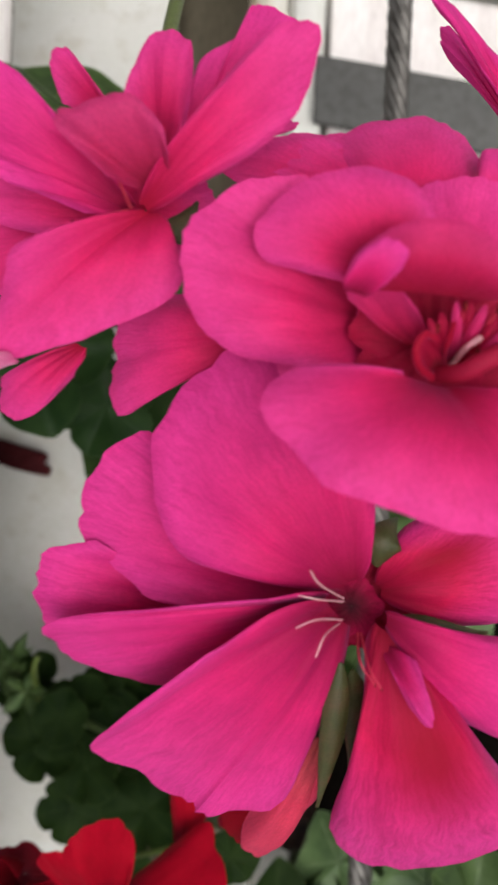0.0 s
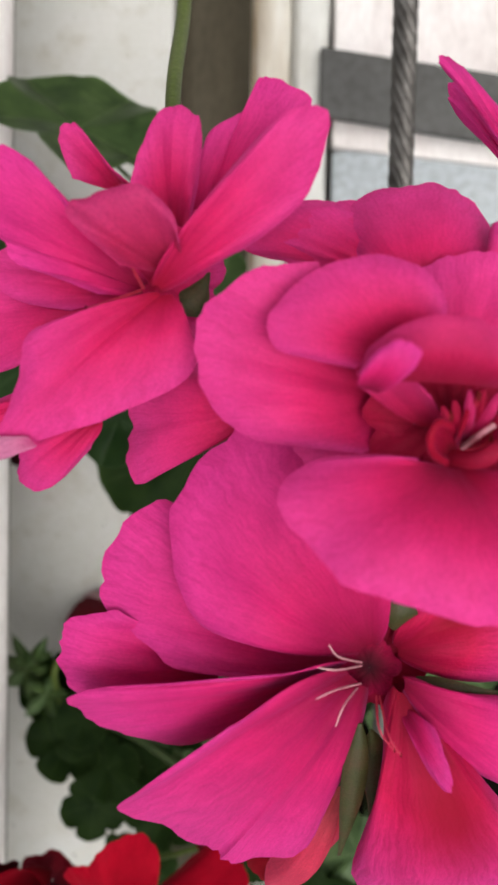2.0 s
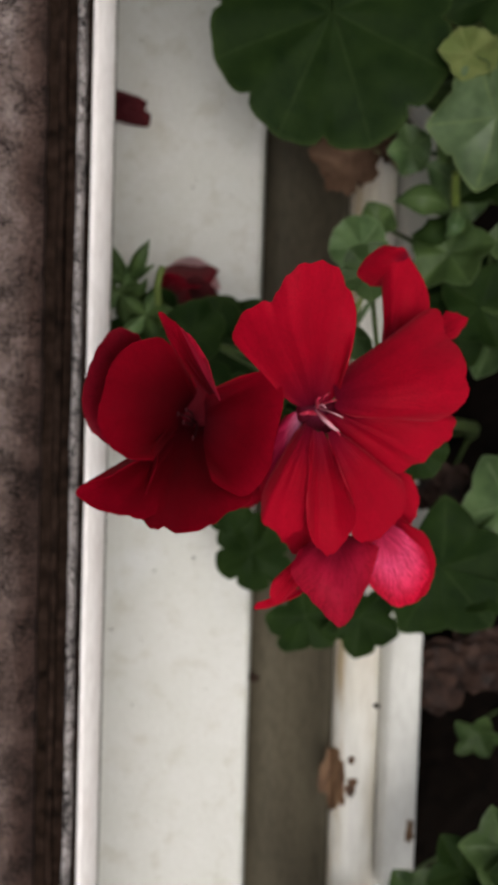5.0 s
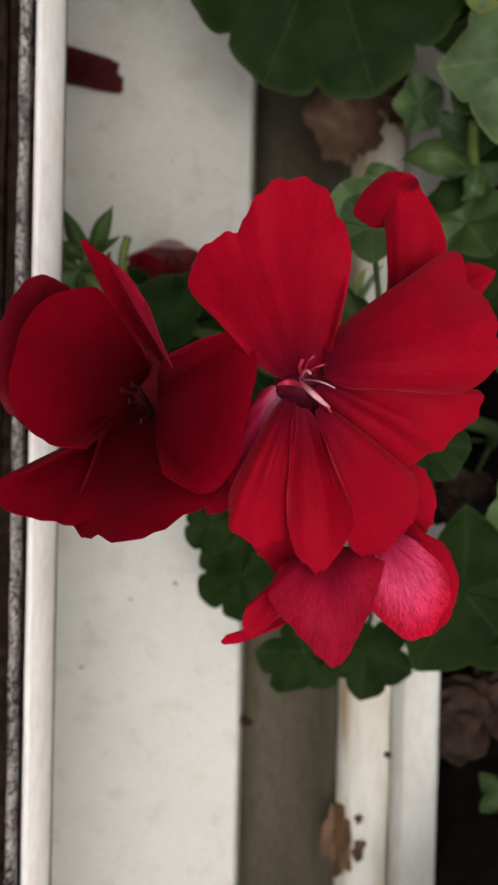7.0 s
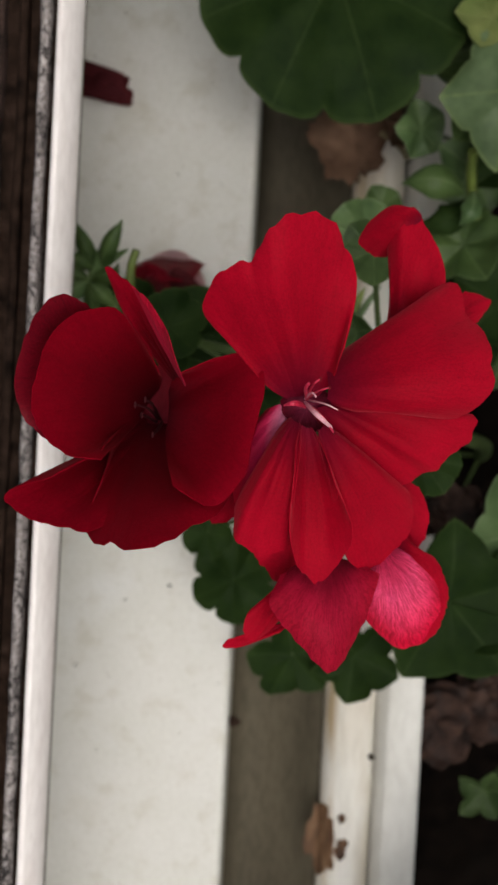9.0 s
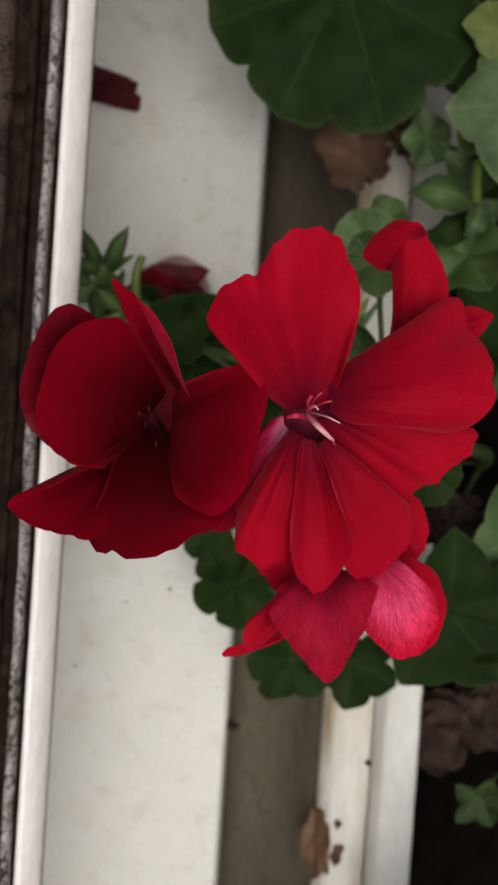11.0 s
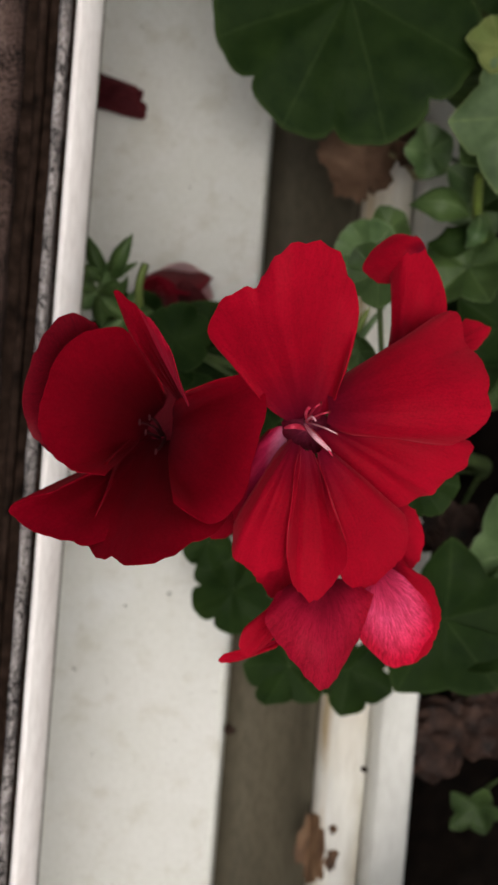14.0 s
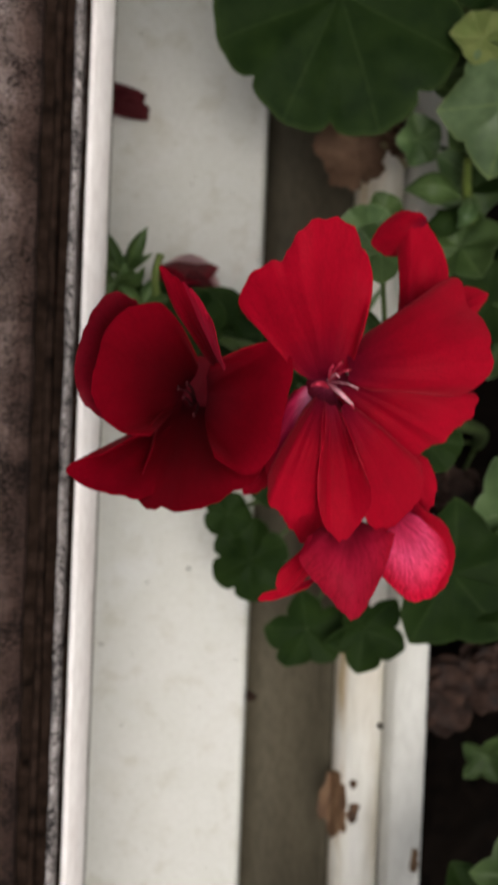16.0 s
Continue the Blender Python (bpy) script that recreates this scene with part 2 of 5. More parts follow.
ANTHER = surface("anther_brown", [(0.10, 0.006, 0.010), (0.20, 0.012, 0.016)], 900, 0.8, spec=0.08)
SILL = surface("sill_coating", [(0.57, 0.556, 0.50), (0.615, 0.608, 0.57), (0.59, 0.585, 0.54), (0.63, 0.63, 0.605)], 28, 0.45, 600, 0.05, 0.0002, grit=0.07)


def flecks(m, amount, tone):
    """Fine flecks of dirt and faint smudges scattered over a coated board."""
    nt = m.node_tree
    bs = nt.nodes["Principled BSDF"]
    src = bs.inputs["Base Color"].links[0].from_socket
    co = obj_coords(nt)
    dots = ramp(nt, noise_tex(nt, co, 420, 2, 0.5), (amount, tone), (amount + 0.035, (1, 1, 1)))
    smudge = ramp(nt, noise_tex(nt, co, 95, 4, 0.6), (0.34, (0.90, 0.885, 0.85)), (0.46, (1, 1, 1)))
    nt.links.new(mixed(nt, "MULTIPLY", 1.0, src, mixed(nt, "MULTIPLY", 1.0, dots, smudge)), bs.inputs["Base Color"])


flecks(SILL, 0.235, (0.45, 0.42, 0.38))
LIP = surface("sill_edge_coating", [(0.72, 0.655, 0.625), (0.83, 0.78, 0.755), (0.85, 0.81, 0.785)], 70, 0.4, 700, 0.05, 0.0002, (1, 0.3, 1), grit=0.12)
# grimy cream coat, darkened so that the gap's shade is in the colour
SLOT = surface("grimy_shaded_paint", [(0.064, 0.053, 0.034), (0.112, 0.094, 0.062)], 30, 0.7, 500, 0.2, 0.0004, (1, 0.4, 1))
PAINT = surface("white_paint_old", [(0.50, 0.47, 0.40), (0.70, 0.69, 0.64), (0.75, 0.74, 0.70)], 26, 0.42, 420, 0.12, 0.0004, (1, 0.35, 1), grit=0.10)
STAINED = surface("white_paint_stained", [(0.42, 0.36, 0.28), (0.60, 0.55, 0.46), (0.70, 0.68, 0.62), (0.74, 0.72, 0.68)], 55, 0.45, 420, 0.15, 0.0004, (1, 0.22, 1), grit=0.12)
def edge_stain(m, x0, x1, tone):
    """Brown water marks that run along one edge of a painted board, broken up along its length."""
    nt = m.node_tree
    bs = nt.nodes["Principled BSDF"]
    src = bs.inputs["Base Color"].links[0].from_socket
    co = obj_coords(nt)
    sep = nt.nodes.new("ShaderNodeSeparateXYZ")
    nt.links.new(co, sep.inputs[0])
    span = node(nt, "ShaderNodeMapRange", From_Min=x0, From_Max=x1)
    nt.links.new(sep.outputs["X"], span.inputs["Value"])
    patch = ramp(nt, noise_tex(nt, scaled(nt, co, 1, 0.3, 1), 130, 4), (0.42, (1, 1, 1)), (0.62, (0, 0, 0)))
    line = ramp(nt, span.outputs["Result"], (0.0, (0.2, 0.2, 0.2)), (0.35, (1, 1, 1)), (1.0, (0, 0, 0)))
    nt.links.new(mixed(nt, "MIX", mixed(nt, "MULTIPLY", 1.0, line, patch), src, mixed(nt, "MULTIPLY", 1.0, src, tone)), bs.inputs["Base Color"])


edge_stain(STAINED, 0.0862, 0.0905, (0.62, 0.47, 0.28))
WOOD = surface("bare_wood", [(0.04, 0.017, 0.008), (0.14, 0.070, 0.032), (0.30, 0.19, 0.11)], 210, 0.75, 700, 0.6, 0.0006, (1, 0.3, 1), grit=0.45)
STONE = surface("weathered_stone", [(0.19, 0.145, 0.130), (0.31, 0.25, 0.232), (0.44, 0.375, 0.36)], 60, 0.9, 1600, 0.9, 0.0010, spec=0.15, grit=0.6)


def speckle(m, size, amount, tone, darken=1.0):
    """Irregular pits scattered in patches over a mineral surface, and a darker tone towards the groove and one end."""
    nt = m.node_tree
    bs = nt.nodes["Principled BSDF"]
    src = bs.inputs["Base Color"].links[0].from_socket
    co = obj_coords(nt)

    def madd(x, k, y):
        n = nt.nodes.new("ShaderNodeMath")
        n.operation = "MULTIPLY_ADD"
        nt.links.new(x, n.inputs[0])
        n.inputs[1].default_value = k
        nt.links.new(y, n.inputs[2])
        return n.outputs[0]

    broken = madd(noise_tex(nt, co, 130, 3), 0.35, noise_tex(nt, co, size, 7, 0.78))
    pits = ramp(nt, broken, (amount + 0.12, tone), (amount + 0.20, (1, 1, 1)), (amount + 0.42, (1.3, 1.28, 1.28)))
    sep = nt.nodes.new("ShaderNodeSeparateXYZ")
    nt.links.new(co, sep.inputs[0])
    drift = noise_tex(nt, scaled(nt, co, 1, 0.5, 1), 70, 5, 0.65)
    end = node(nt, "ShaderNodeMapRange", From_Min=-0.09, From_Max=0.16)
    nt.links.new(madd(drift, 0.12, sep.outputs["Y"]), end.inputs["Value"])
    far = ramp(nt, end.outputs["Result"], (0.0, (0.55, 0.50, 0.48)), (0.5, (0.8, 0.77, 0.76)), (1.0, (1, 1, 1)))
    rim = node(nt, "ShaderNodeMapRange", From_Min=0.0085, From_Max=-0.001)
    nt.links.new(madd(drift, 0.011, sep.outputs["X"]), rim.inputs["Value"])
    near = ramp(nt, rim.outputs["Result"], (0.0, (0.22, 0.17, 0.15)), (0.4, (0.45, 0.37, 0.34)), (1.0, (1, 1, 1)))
    col = mixed(nt, "MULTIPLY", darken, mixed(nt, "MULTIPLY", darken, mixed(nt, "MULTIPLY", 1.0, src, pits), near), far)
    nt.links.new(col, bs.inputs["Base Color"])


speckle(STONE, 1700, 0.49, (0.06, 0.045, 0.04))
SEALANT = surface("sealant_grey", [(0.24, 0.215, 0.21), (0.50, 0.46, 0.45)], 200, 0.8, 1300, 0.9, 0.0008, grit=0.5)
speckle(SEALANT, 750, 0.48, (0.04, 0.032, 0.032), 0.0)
GAPDARK = surface("joint_dark", [(0.006, 0.004, 0.003), (0.024, 0.014, 0.010), (0.042, 0.026, 0.020)], 260, 0.95, spec=0.05, grit=0.5)
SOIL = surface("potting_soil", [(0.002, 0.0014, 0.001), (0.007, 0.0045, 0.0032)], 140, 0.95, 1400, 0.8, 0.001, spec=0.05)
STEEL = surface("steel_wire", [(0.045, 0.040, 0.036), (0.17, 0.16, 0.148)], 200, 0.46, 1500, 0.2, 0.0003)
STEEL.node_tree.nodes["Principled BSDF"].inputs["Metallic"].default_value = 0.55
RENDERED = surface("wall_render", [(0.52, 0.50, 0.46), (0.62, 0.60, 0.56)], 3, 0.85, 60, 0.5, 0.002)
GROUND = surface("paving", [(0.16, 0.155, 0.15), (0.24, 0.235, 0.22)], 1.5, 0.9, 40, 0.5, 0.003)
GREYSLAT = surface("grey_slat_paint", [(0.07, 0.069, 0.064), (0.095, 0.093, 0.087)], 25, 0.6)
BLUEGREY = surface("grey_tray_plastic", [(0.36, 0.40, 0.42), (0.45, 0.49, 0.51)], 25, 0.35)


# ---- mesh helpers ----
def mesh_object(name, verts, faces, material, parent=None, uvs=None, smooth=True):
    me = bpy.data.meshes.new(name)
    me.from_pydata(verts, [], faces)
    if uvs:
        layer = me.uv_layers.new(name="UVMap")
        for loop in me.loops:
            layer.data[loop.index].uv = uvs[loop.vertex_index]
    if smooth:
        me.shade_smooth()
        me.set_sharp_from_angle(angle=radians(55))
    me.materials.append(material)
    ob = new(name, me)
    ob.parent = parent
    return ob


def part(name, bm, material, parent, label="", smooth=False):
    me = bpy.data.meshes.new(name)
    bmesh.ops.recalc_face_normals(bm, faces=bm.faces)
    bm.to_mesh(me)
    bm.free()
    if smooth:
        me.shade_smooth()
    me.materials.append(material)
    ob = new(name, me)
    ob.parent = parent
    if label:
        ob["label"] = label
    return ob


def thing(name, place=(0, 0, 0)):
    ob = new(name)
    ob.empty_display_size = 0.02
    return ob


def extrude_y(profile, y0, y1, steps=1, wobble=0.0, seed=0.0):
    """A bar along y with the cross-section given as (x, z) corners."""
    bm = bmesh.new()
    rings = []
    for i in range(steps + 1):
        y = y0 + (y1 - y0) * i / steps
        ring = []
        for k, (x, z) in enumerate(profile):
            d = wobble * noise.noise((y * 60, k * 3.1 + seed, seed))
            e = wobble * noise.noise((y * 90, k * 5.7, seed + 9))
            ring.append(bm.verts.new((x + d, y, z + e)))
        rings.append(ring)
    n = len(profile)
    for a, b in zip(rings, rings[1:]):
        for k in range(n):
            bm.faces.new((a[k], a[(k + 1) % n], b[(k + 1) % n], b[k]))
    bm.faces.new(rings[0])
    bm.faces.new(rings[-1])
    return bm


def box(x0, x1, y0, y1, z0, z1, bevel=0.0):
    bm = bmesh.new()
    bmesh.ops.create_cube(bm, size=1)
    for v in bm.verts:
        v.co = Vector((x0 + (v.co.x + 0.5) * (x1 - x0), y0 + (v.co.y + 0.5) * (y1 - y0), z0 + (v.co.z + 0.5) * (z1 - z0)))
    if bevel:
        bmesh.ops.bevel(bm, geom=bm.edges[:], offset=bevel, segments=2, affect="EDGES", profile=0.6)
    return bm


def arc_profile(cx, cz, r, a0, a1, n=5):
    return [(cx + r * math.cos(radians(a0 + (a1 - a0) * i / n)), cz + r * math.sin(radians(a0 + (a1 - a0) * i / n))) for i in range(n + 1)]


def tube(name, points, r0, r1, material, parent, sides=8, per=6, wave=0.0, label=""):
    """A round stalk through a few points, tapering from r0 to r1."""
    pts = [Vector(p) for p in points]
    line = []
    for i in range(len(pts) - 1):
        p0, p1, p2, p3 = pts[max(0, i - 1)], pts[i], pts[i + 1], pts[min(len(pts) - 1, i + 2)]
        for k in range(per):
            t = k / per
            line.append(0.5 * (2 * p1 + (p2 - p0) * t + (2 * p0 - 5 * p1 + 4 * p2 - p3) * t * t + (3 * p1 - p0 - 3 * p2 + p3) * t ** 3))
    line.append(pts[-1])
    verts, faces = [], []
    for i, p in enumerate(line):
        d = (line[min(i + 1, len(line) - 1)] - line[max(i - 1, 0)]).normalized()
        side = d.cross(Vector((0.31, 0.22, 0.93))).normalized()
        up = side.cross(d)
        r = r0 + (r1 - r0) * i / (len(line) - 1)
        r *= 1 + wave * noise.noise(p * 300)
        for s in range(sides):
            a = 2 * math.pi * s / sides
            verts.append(p + (side * math.cos(a) + up * math.sin(a)) * r)
    for i in range(len(line) - 1):
        for s in range(sides):
            t = (s + 1) % sides
            faces.append((i * sides + s, i * sides + t, (i + 1) * sides + t, (i + 1) * sides + s))
    faces.append(tuple(range(sides))[::-1])
    faces.append(tuple((len(line) - 1) * sides + s for s in range(sides)))
    ob = mesh_object(name, verts, faces, material, parent)
    if label:
        ob["label"] = label
    return ob


def shell(grid, thick):
    """Two skins of one sheet of points and the rim between them: vertices and faces. grid is rows of (place, normal)."""
    rows, cols = len(grid), len(grid[0])
    verts = [p + n * thick / 2 for row in grid for p, n in row] + [p - n * thick / 2 for row in grid for p, n in row]
    off = rows * cols
    faces = []
    for i in range(rows - 1):
        for j in range(cols - 1):
            a, b, c, d = i * cols + j, i * cols + j + 1, (i + 1) * cols + j + 1, (i + 1) * cols + j
            faces.append((a, b, c, d))
            faces.append((off + d, off + c, off + b, off + a))
    rim = [j for j in range(cols)] + [i * cols + cols - 1 for i in range(1, rows)] + [(rows - 1) * cols + j for j in range(cols - 2, -1, -1)] + [i * cols for i in range(rows - 2, 0, -1)]
    for a, b in zip(rim, rim[1:] + rim[:1]):
        faces.append((b, a, off + a, off + b))
    return verts, faces


def normals_of(points):
    rows, cols = len(points), len(points[0])
    out = []
    for i in range(rows):
        row = []
        for j in range(cols):
            du = points[min(i + 1, rows - 1)][j] - points[max(i - 1, 0)][j]
            dv = points[i][min(j + 1, cols - 1)] - points[i][max(j - 1, 0)]
            n = dv.cross(du)
            row.append((points[i][j], n.normalized() if n.length > 1e-12 else Vector((0, 0, 1))))
        out.append(row)
    return out


SEED = [0.0]
SKIN = {}


def petal(parent, base, mid, tip, left, right, peak, blunt, cup=0.1, material=None, ruffle=0.5, name="petal", thick=0.00022, label=""):
    """A petal from its claw through its middle to its tip. left, right: half widths of the blade; peak: where it is widest;
    blunt: below 0.5 a broad end, above it a pointed one; cup: how far the edges rise over the middle."""
    SEED[0] += 7.13
    s = SEED[0]
    b, m, t = Vector(base), Vector(mid), Vector(tip)
    c = 2 * m - 0.5 * (b + t)
    rows, cols = 26, 17
    pts = []
    steps = [1 - (1 - i / (rows - 1)) ** 1.7 for i in range(rows)]
    for u in steps:
        p = (1 - u) ** 2 * b + 2 * u * (1 - u) * c + u * u * t
        d = ((1 - u) * (c - b) + u * (t - c)).normalized()
        side = d.cross(Vector((0, 0, 1))).normalized()
        up = side.cross(d)
        if u < peak:
            w = 0.07 + 0.93 * math.sin(math.pi / 2 * u / peak) ** 0.85
        else:
            w = max(1 - ((u - peak) / (1 - peak)) ** 2.3, 0.0003) ** (blunt * 1.15)
        row = []
        for j in range(cols):
            v = 2 * j / (cols - 1) - 1
            half = right if v > 0 else left
            edge = 1 + 0.05 * noise.noise((s, u * 3, v * 2)) + 0.018 * noise.noise((s, u * 14, v))
            x = v * half * w * edge
            size = 0.5 * (left + right)
            push = size * (0.10 * noise.noise((s + 3, v * 1.7, u * 2.0)) * u + 0.07 * ruffle * u * abs(v) * math.sin(5 * u + 9 * v + s))
            lift = cup * size * w * v * v + push + 0.012 * size * math.cos(v * 26) * (1 - u) * w
            # the end of a blade is wavy, seldom a clean arc
            ahead = size * 0.16 * noise.noise((s + 11, v * 2.2, 0)) * u ** 4
            row.append(p + side * x + up * lift + d * ahead)
        pts.append(row)
    verts, faces = shell(normals_of(pts), thick)
    uv = [(j / (cols - 1), u) for u in steps for j in range(cols)] * 2
    ob = mesh_object(name, verts, faces, material or SKIN[parent.name], parent, uv)
    if label:
        ob["label"] = label
    return ob


def blade(parent, claw, rim, dome=0.003, material=None, name="petal", thick=0.00014, label="", broad=0.24):
    """A petal that fans out from its claw to a free-form rim: a smooth curve through a few rim points.
    dome: how far the blade bulges over the straight way from claw to rim; broad: the claw's width against the rim's."""
    SEED[0] += 7.13
    s = SEED[0]
    b = Vector(claw)
    ctrl = [Vector(p) for p in rim]
    ctrl = [ctrl[0]] + [0.05 * a + 0.90 * q + 0.05 * c for a, q, c in zip(ctrl, ctrl[1:], ctrl[2:])] + [ctrl[-1]]
    spans, per = len(ctrl) - 1, max(4, 40 // (len(ctrl) - 1))
    curve = []
    for i in range(spans):
        p0 = ctrl[i - 1] if i else 2 * ctrl[0] - ctrl[1]
        p3 = ctrl[i + 2] if i + 2 <= spans else 2 * ctrl[-1] - ctrl[-2]
        p1, p2 = ctrl[i], ctrl[i + 1]
        for k in range(per):
            t = k / per
            curve.append(0.5 * (2 * p1 + (p2 - p0) * t + (2 * p0 - 5 * p1 + 4 * p2 - p3) * t * t + (3 * p1 - p0 - 3 * p2 + p3) * t ** 3))
    curve.append(ctrl[-1])
    size = sum((p - b).length for p in curve) / len(curve)
    across = curve[-1] - curve[0]
    rows, cols = 18, len(curve)
    steps = [(i / (rows - 1)) ** 0.9 for i in range(rows)]
    folds = 3 + int(s) % 3
    pts = []
    for u in steps:
        row = []
        for j, e in enumerate(curve):
            v = j / (cols - 1)
            edge = 1 + 0.008 * u ** 2 + (0.045 * noise.noise((s, v * 9, 1.5)) + 0.030 * noise.noise((s, v * 27, 4.5))) * u ** 3
            # the claw has some width, and the flanks bow outwards
            foot = b + across * (v - 0.5) * broad
            p = foot + (e - foot) * (0.02 + 0.98 * u) * edge + across * (v - 0.5) * 0.24 * math.sin(math.pi * u) * (1 - u)
            inside = math.sin(math.pi * min(max(v, 0.0), 1.0)) ** 0.6
            lift = dome * math.sin(math.pi * u ** 0.85) * inside
            lift += size * 0.032 * math.cos(2 * math.pi * folds * v + s) * u * (1 - u) * 2 * inside
            lift += size * 0.092 * noise.noise((s + 3, v * 2.6, u * 2.0)) * u - size * 0.05 * u ** 9
            lift += size * 0.030 * noise.noise((s + 6, v * 8.0, u * 3.0)) * u ** 3
            # fine pleats run out from the claw, and the rim rolls a little
            lift += size * 0.012 * math.cos(2 * math.pi * (folds * 3 + 1) * v + 2 * s + 2.5 * noise.noise((s, v * 3, u * 2))) * u * (1.15 - u) * inside
            lift += size * 0.05 * noise.noise((s + 9, v * 4.0, 0.5)) * u ** 6
            row.append(p + Vector((0, 0, lift)))
        pts.append(row)
    verts, faces = shell(normals_of(pts), thick)
    uv = [(j / (cols - 1), u) for u in steps for j in range(cols)] * 2
    ob = mesh_object(name, verts, faces, material or SKIN[parent.name], parent, uv)
    if label:
        ob["label"] = label
    return ob


def whorl(parent, centre, radius, count, turn=0.0, drop=0.002, material=None):
    """The inner ring of short petals that fills the throat of a double bloom."""
    c = Vector(centre)
    for k in range(count):
        a = radians(turn) + 2 * math.pi * k / count
        rnd = random.Random(k * 17 + int(turn))
        rim = []
        for j, q in enumerate((0.75, 0.98, 1.0, 0.95, 0.72)):
            w = a + (j - 2) * (0.36 if count > 4 else 0.45)
            r = radius * q * rnd.uniform(0.88, 1.08)
            rim.append(c + Vector((r * math.cos(w), r * math.sin(w), -drop * rnd.uniform(0.3, 1.2))))
        blade(parent, c, rim, radius * 0.08, material)


def leaf(parent, place, radius, facing=(0, 0, 1), turn=0.0, lobes=7, cut=0.16, cup=0.1, material=None, name="leaf", squash=1.0, stalk=None, label="", ripple=1.0, point=0.45, fold=0.0, ragged=0.0, pleat=None):
    """A round, lobed leaf held by its middle. turn: degrees of its stalk notch; cut: depth of the notches between the lobes; stalk: where its stalk comes from."""
    SEED[0] += 5.37
    s = SEED[0]
    n = Vector(facing).normalized()
    side = Vector((0.0, 0.995, 0.1)).cross(n).normalized()
    up = n.cross(side)
    side, up = side * math.cos(radians(turn)) + up * math.sin(radians(turn)), up * math.cos(radians(turn)) - side * math.sin(radians(turn))
    o = Vector(place)
    rings, cols = 9, lobes * 14 + 1
    # pointed leaves are pleated along their veins
    crease = pleat if pleat is not None else (0.11 if point >= 0.7 else 0.03)
    pts, uv = [], []
    gap = radians(-3)
    for i in range(rings):
        q = (i + 0.02) / (rings - 1)
        row = []
        for j in range(cols):
            f = j / (cols - 1)
            a = -math.pi / 2 + gap + (2 * math.pi - 2 * gap) * f
            lobe = abs(math.sin(math.pi * f * lobes)) ** point if point < 0.7 else (1 - abs(2 * ((f * lobes) % 1.0) - 1)) ** point
            teeth = 0.022 * abs(math.sin(math.pi * f * lobes * 3)) ** 0.6
            out = (1 - cut * (1 - lobe) + teeth) * (1 + 0.09 * noise.noise((s, math.cos(a), math.sin(a))))
            out += ragged * (noise.noise((s + 8, 2.6 * math.cos(a), 2.6 * math.sin(a))) + 0.5 * noise.noise((s + 2, 7 * math.cos(a), 7 * math.sin(a))))
            r = radius * q * (1 + (out - 1) * q ** 1.5)
            z = radius * (0.03 * (f - 0.5) + cup * q * q + ripple * 0.022 * q * math.cos(2 * math.pi * f * lobes) + ripple * 0.16 * q * noise.noise((s + 4, 1.4 * q * math.cos(a), 1.4 * q * math.sin(a))))
            z += fold * abs(r * math.cos(a)) + radius * crease * q * (abs(2 * ((f * lobes) % 1.0) - 1) - 0.5)
            row.append(o + side * (r * math.cos(a) * squash) + up * (r * math.sin(a)) + n * z)
            uv.append((f * lobes, q))
        pts.append(row)
    verts, faces = shell(normals_of(pts), 0.00022)
    ob = mesh_object(name, verts, faces, material or LEAF, parent, uv * 2)
    if label:
        ob["label"] = label
    if stalk:
        mid = (o + Vector(stalk)) / 2 + Vector((0, 0, -0.022))
        tube("leaf_stalk", [o - n * 0.0003, mid, stalk], 0.0006, 0.0008, STALK, parent)
    return ob


def flower(parent, centre, radius, skin, name="flower", label=""):
    """The green cup under a bloom, which carries its petals."""
    c = Vector(centre)
    bm = bmesh.new()
    bmesh.ops.create_uvsphere(bm, u_segments=12, v_segments=8, radius=radius)
    for v in bm.verts:
        v.co = Vector((v.co.x, v.co.y, v.co.z * 1.8 - radius * 1.2)) + c
    ob = part(name, bm, SEPAL, parent, label, True)
    SKIN[ob.name] = skin
    return ob


# ---- structure ----
def setting(name, bm, material, label, category, smooth=False):
    return tagged(part(name, bm, material, None, smooth=smooth), label, category, kind="structure")


Y0, Y1 = -0.75, 0.75
setting("ground", box(-30, 30, -30, 30, -0.2, 0.0), GROUND, "grey paved ground far below the window", "ground")
setting("wall_parapet", box(-0.30, 0.52, Y0, Y1, 0.0, 0.955), RENDERED, "pale rendered wall under the window sill", "wall")
setting("wall_back", box(0.52, 0.70, -3.0, 3.0, 0.0, 1.06), RENDERED, "low pale rendered wall behind the flower box", "wall")
setting("wall_jamb_north", box(0.10, 0.52, Y1, Y1 + 0.25, 0.0, 1.06), RENDERED, "low pale rendered wall at the end of the sill", "wall")
setting("wall_jamb_south", box(0.10, 0.52, Y0 - 0.25, Y0, 0.0, 1.06), RENDERED, "low pale rendered wall at the end of the sill", "wall")

# the window frame beside the sill: white nose, dirty weather seal in a dark groove, stone beyond
setting("wall_outer", box(-0.30, -0.030, Y0, Y1, 0.955, 1.0945), RENDERED, "pale rendered wall under the window frame", "wall")
frame_thing = thing("window_frame")
tagged(frame_thing, "white painted window frame edge with dirty weather seal", "window frame", kind="structure")
nose = [(0.0146, 1.0950), (0.0146, 1.1014)] + arc_profile(0.0157, 1.1016, 0.0011, 180, 60, 5) + [(0.0186, 1.0952), (0.0190, 1.0939), (0.0186, 1.0925), (0.0120, 1.0880), (-0.030, 1.0870), (-0.030, 1.0948)]
part("frame_nose", extrude_y(nose, Y0, Y1, 240, 0.0001, 2.0), LIP, frame_thing, "white painted rounded edge", True)
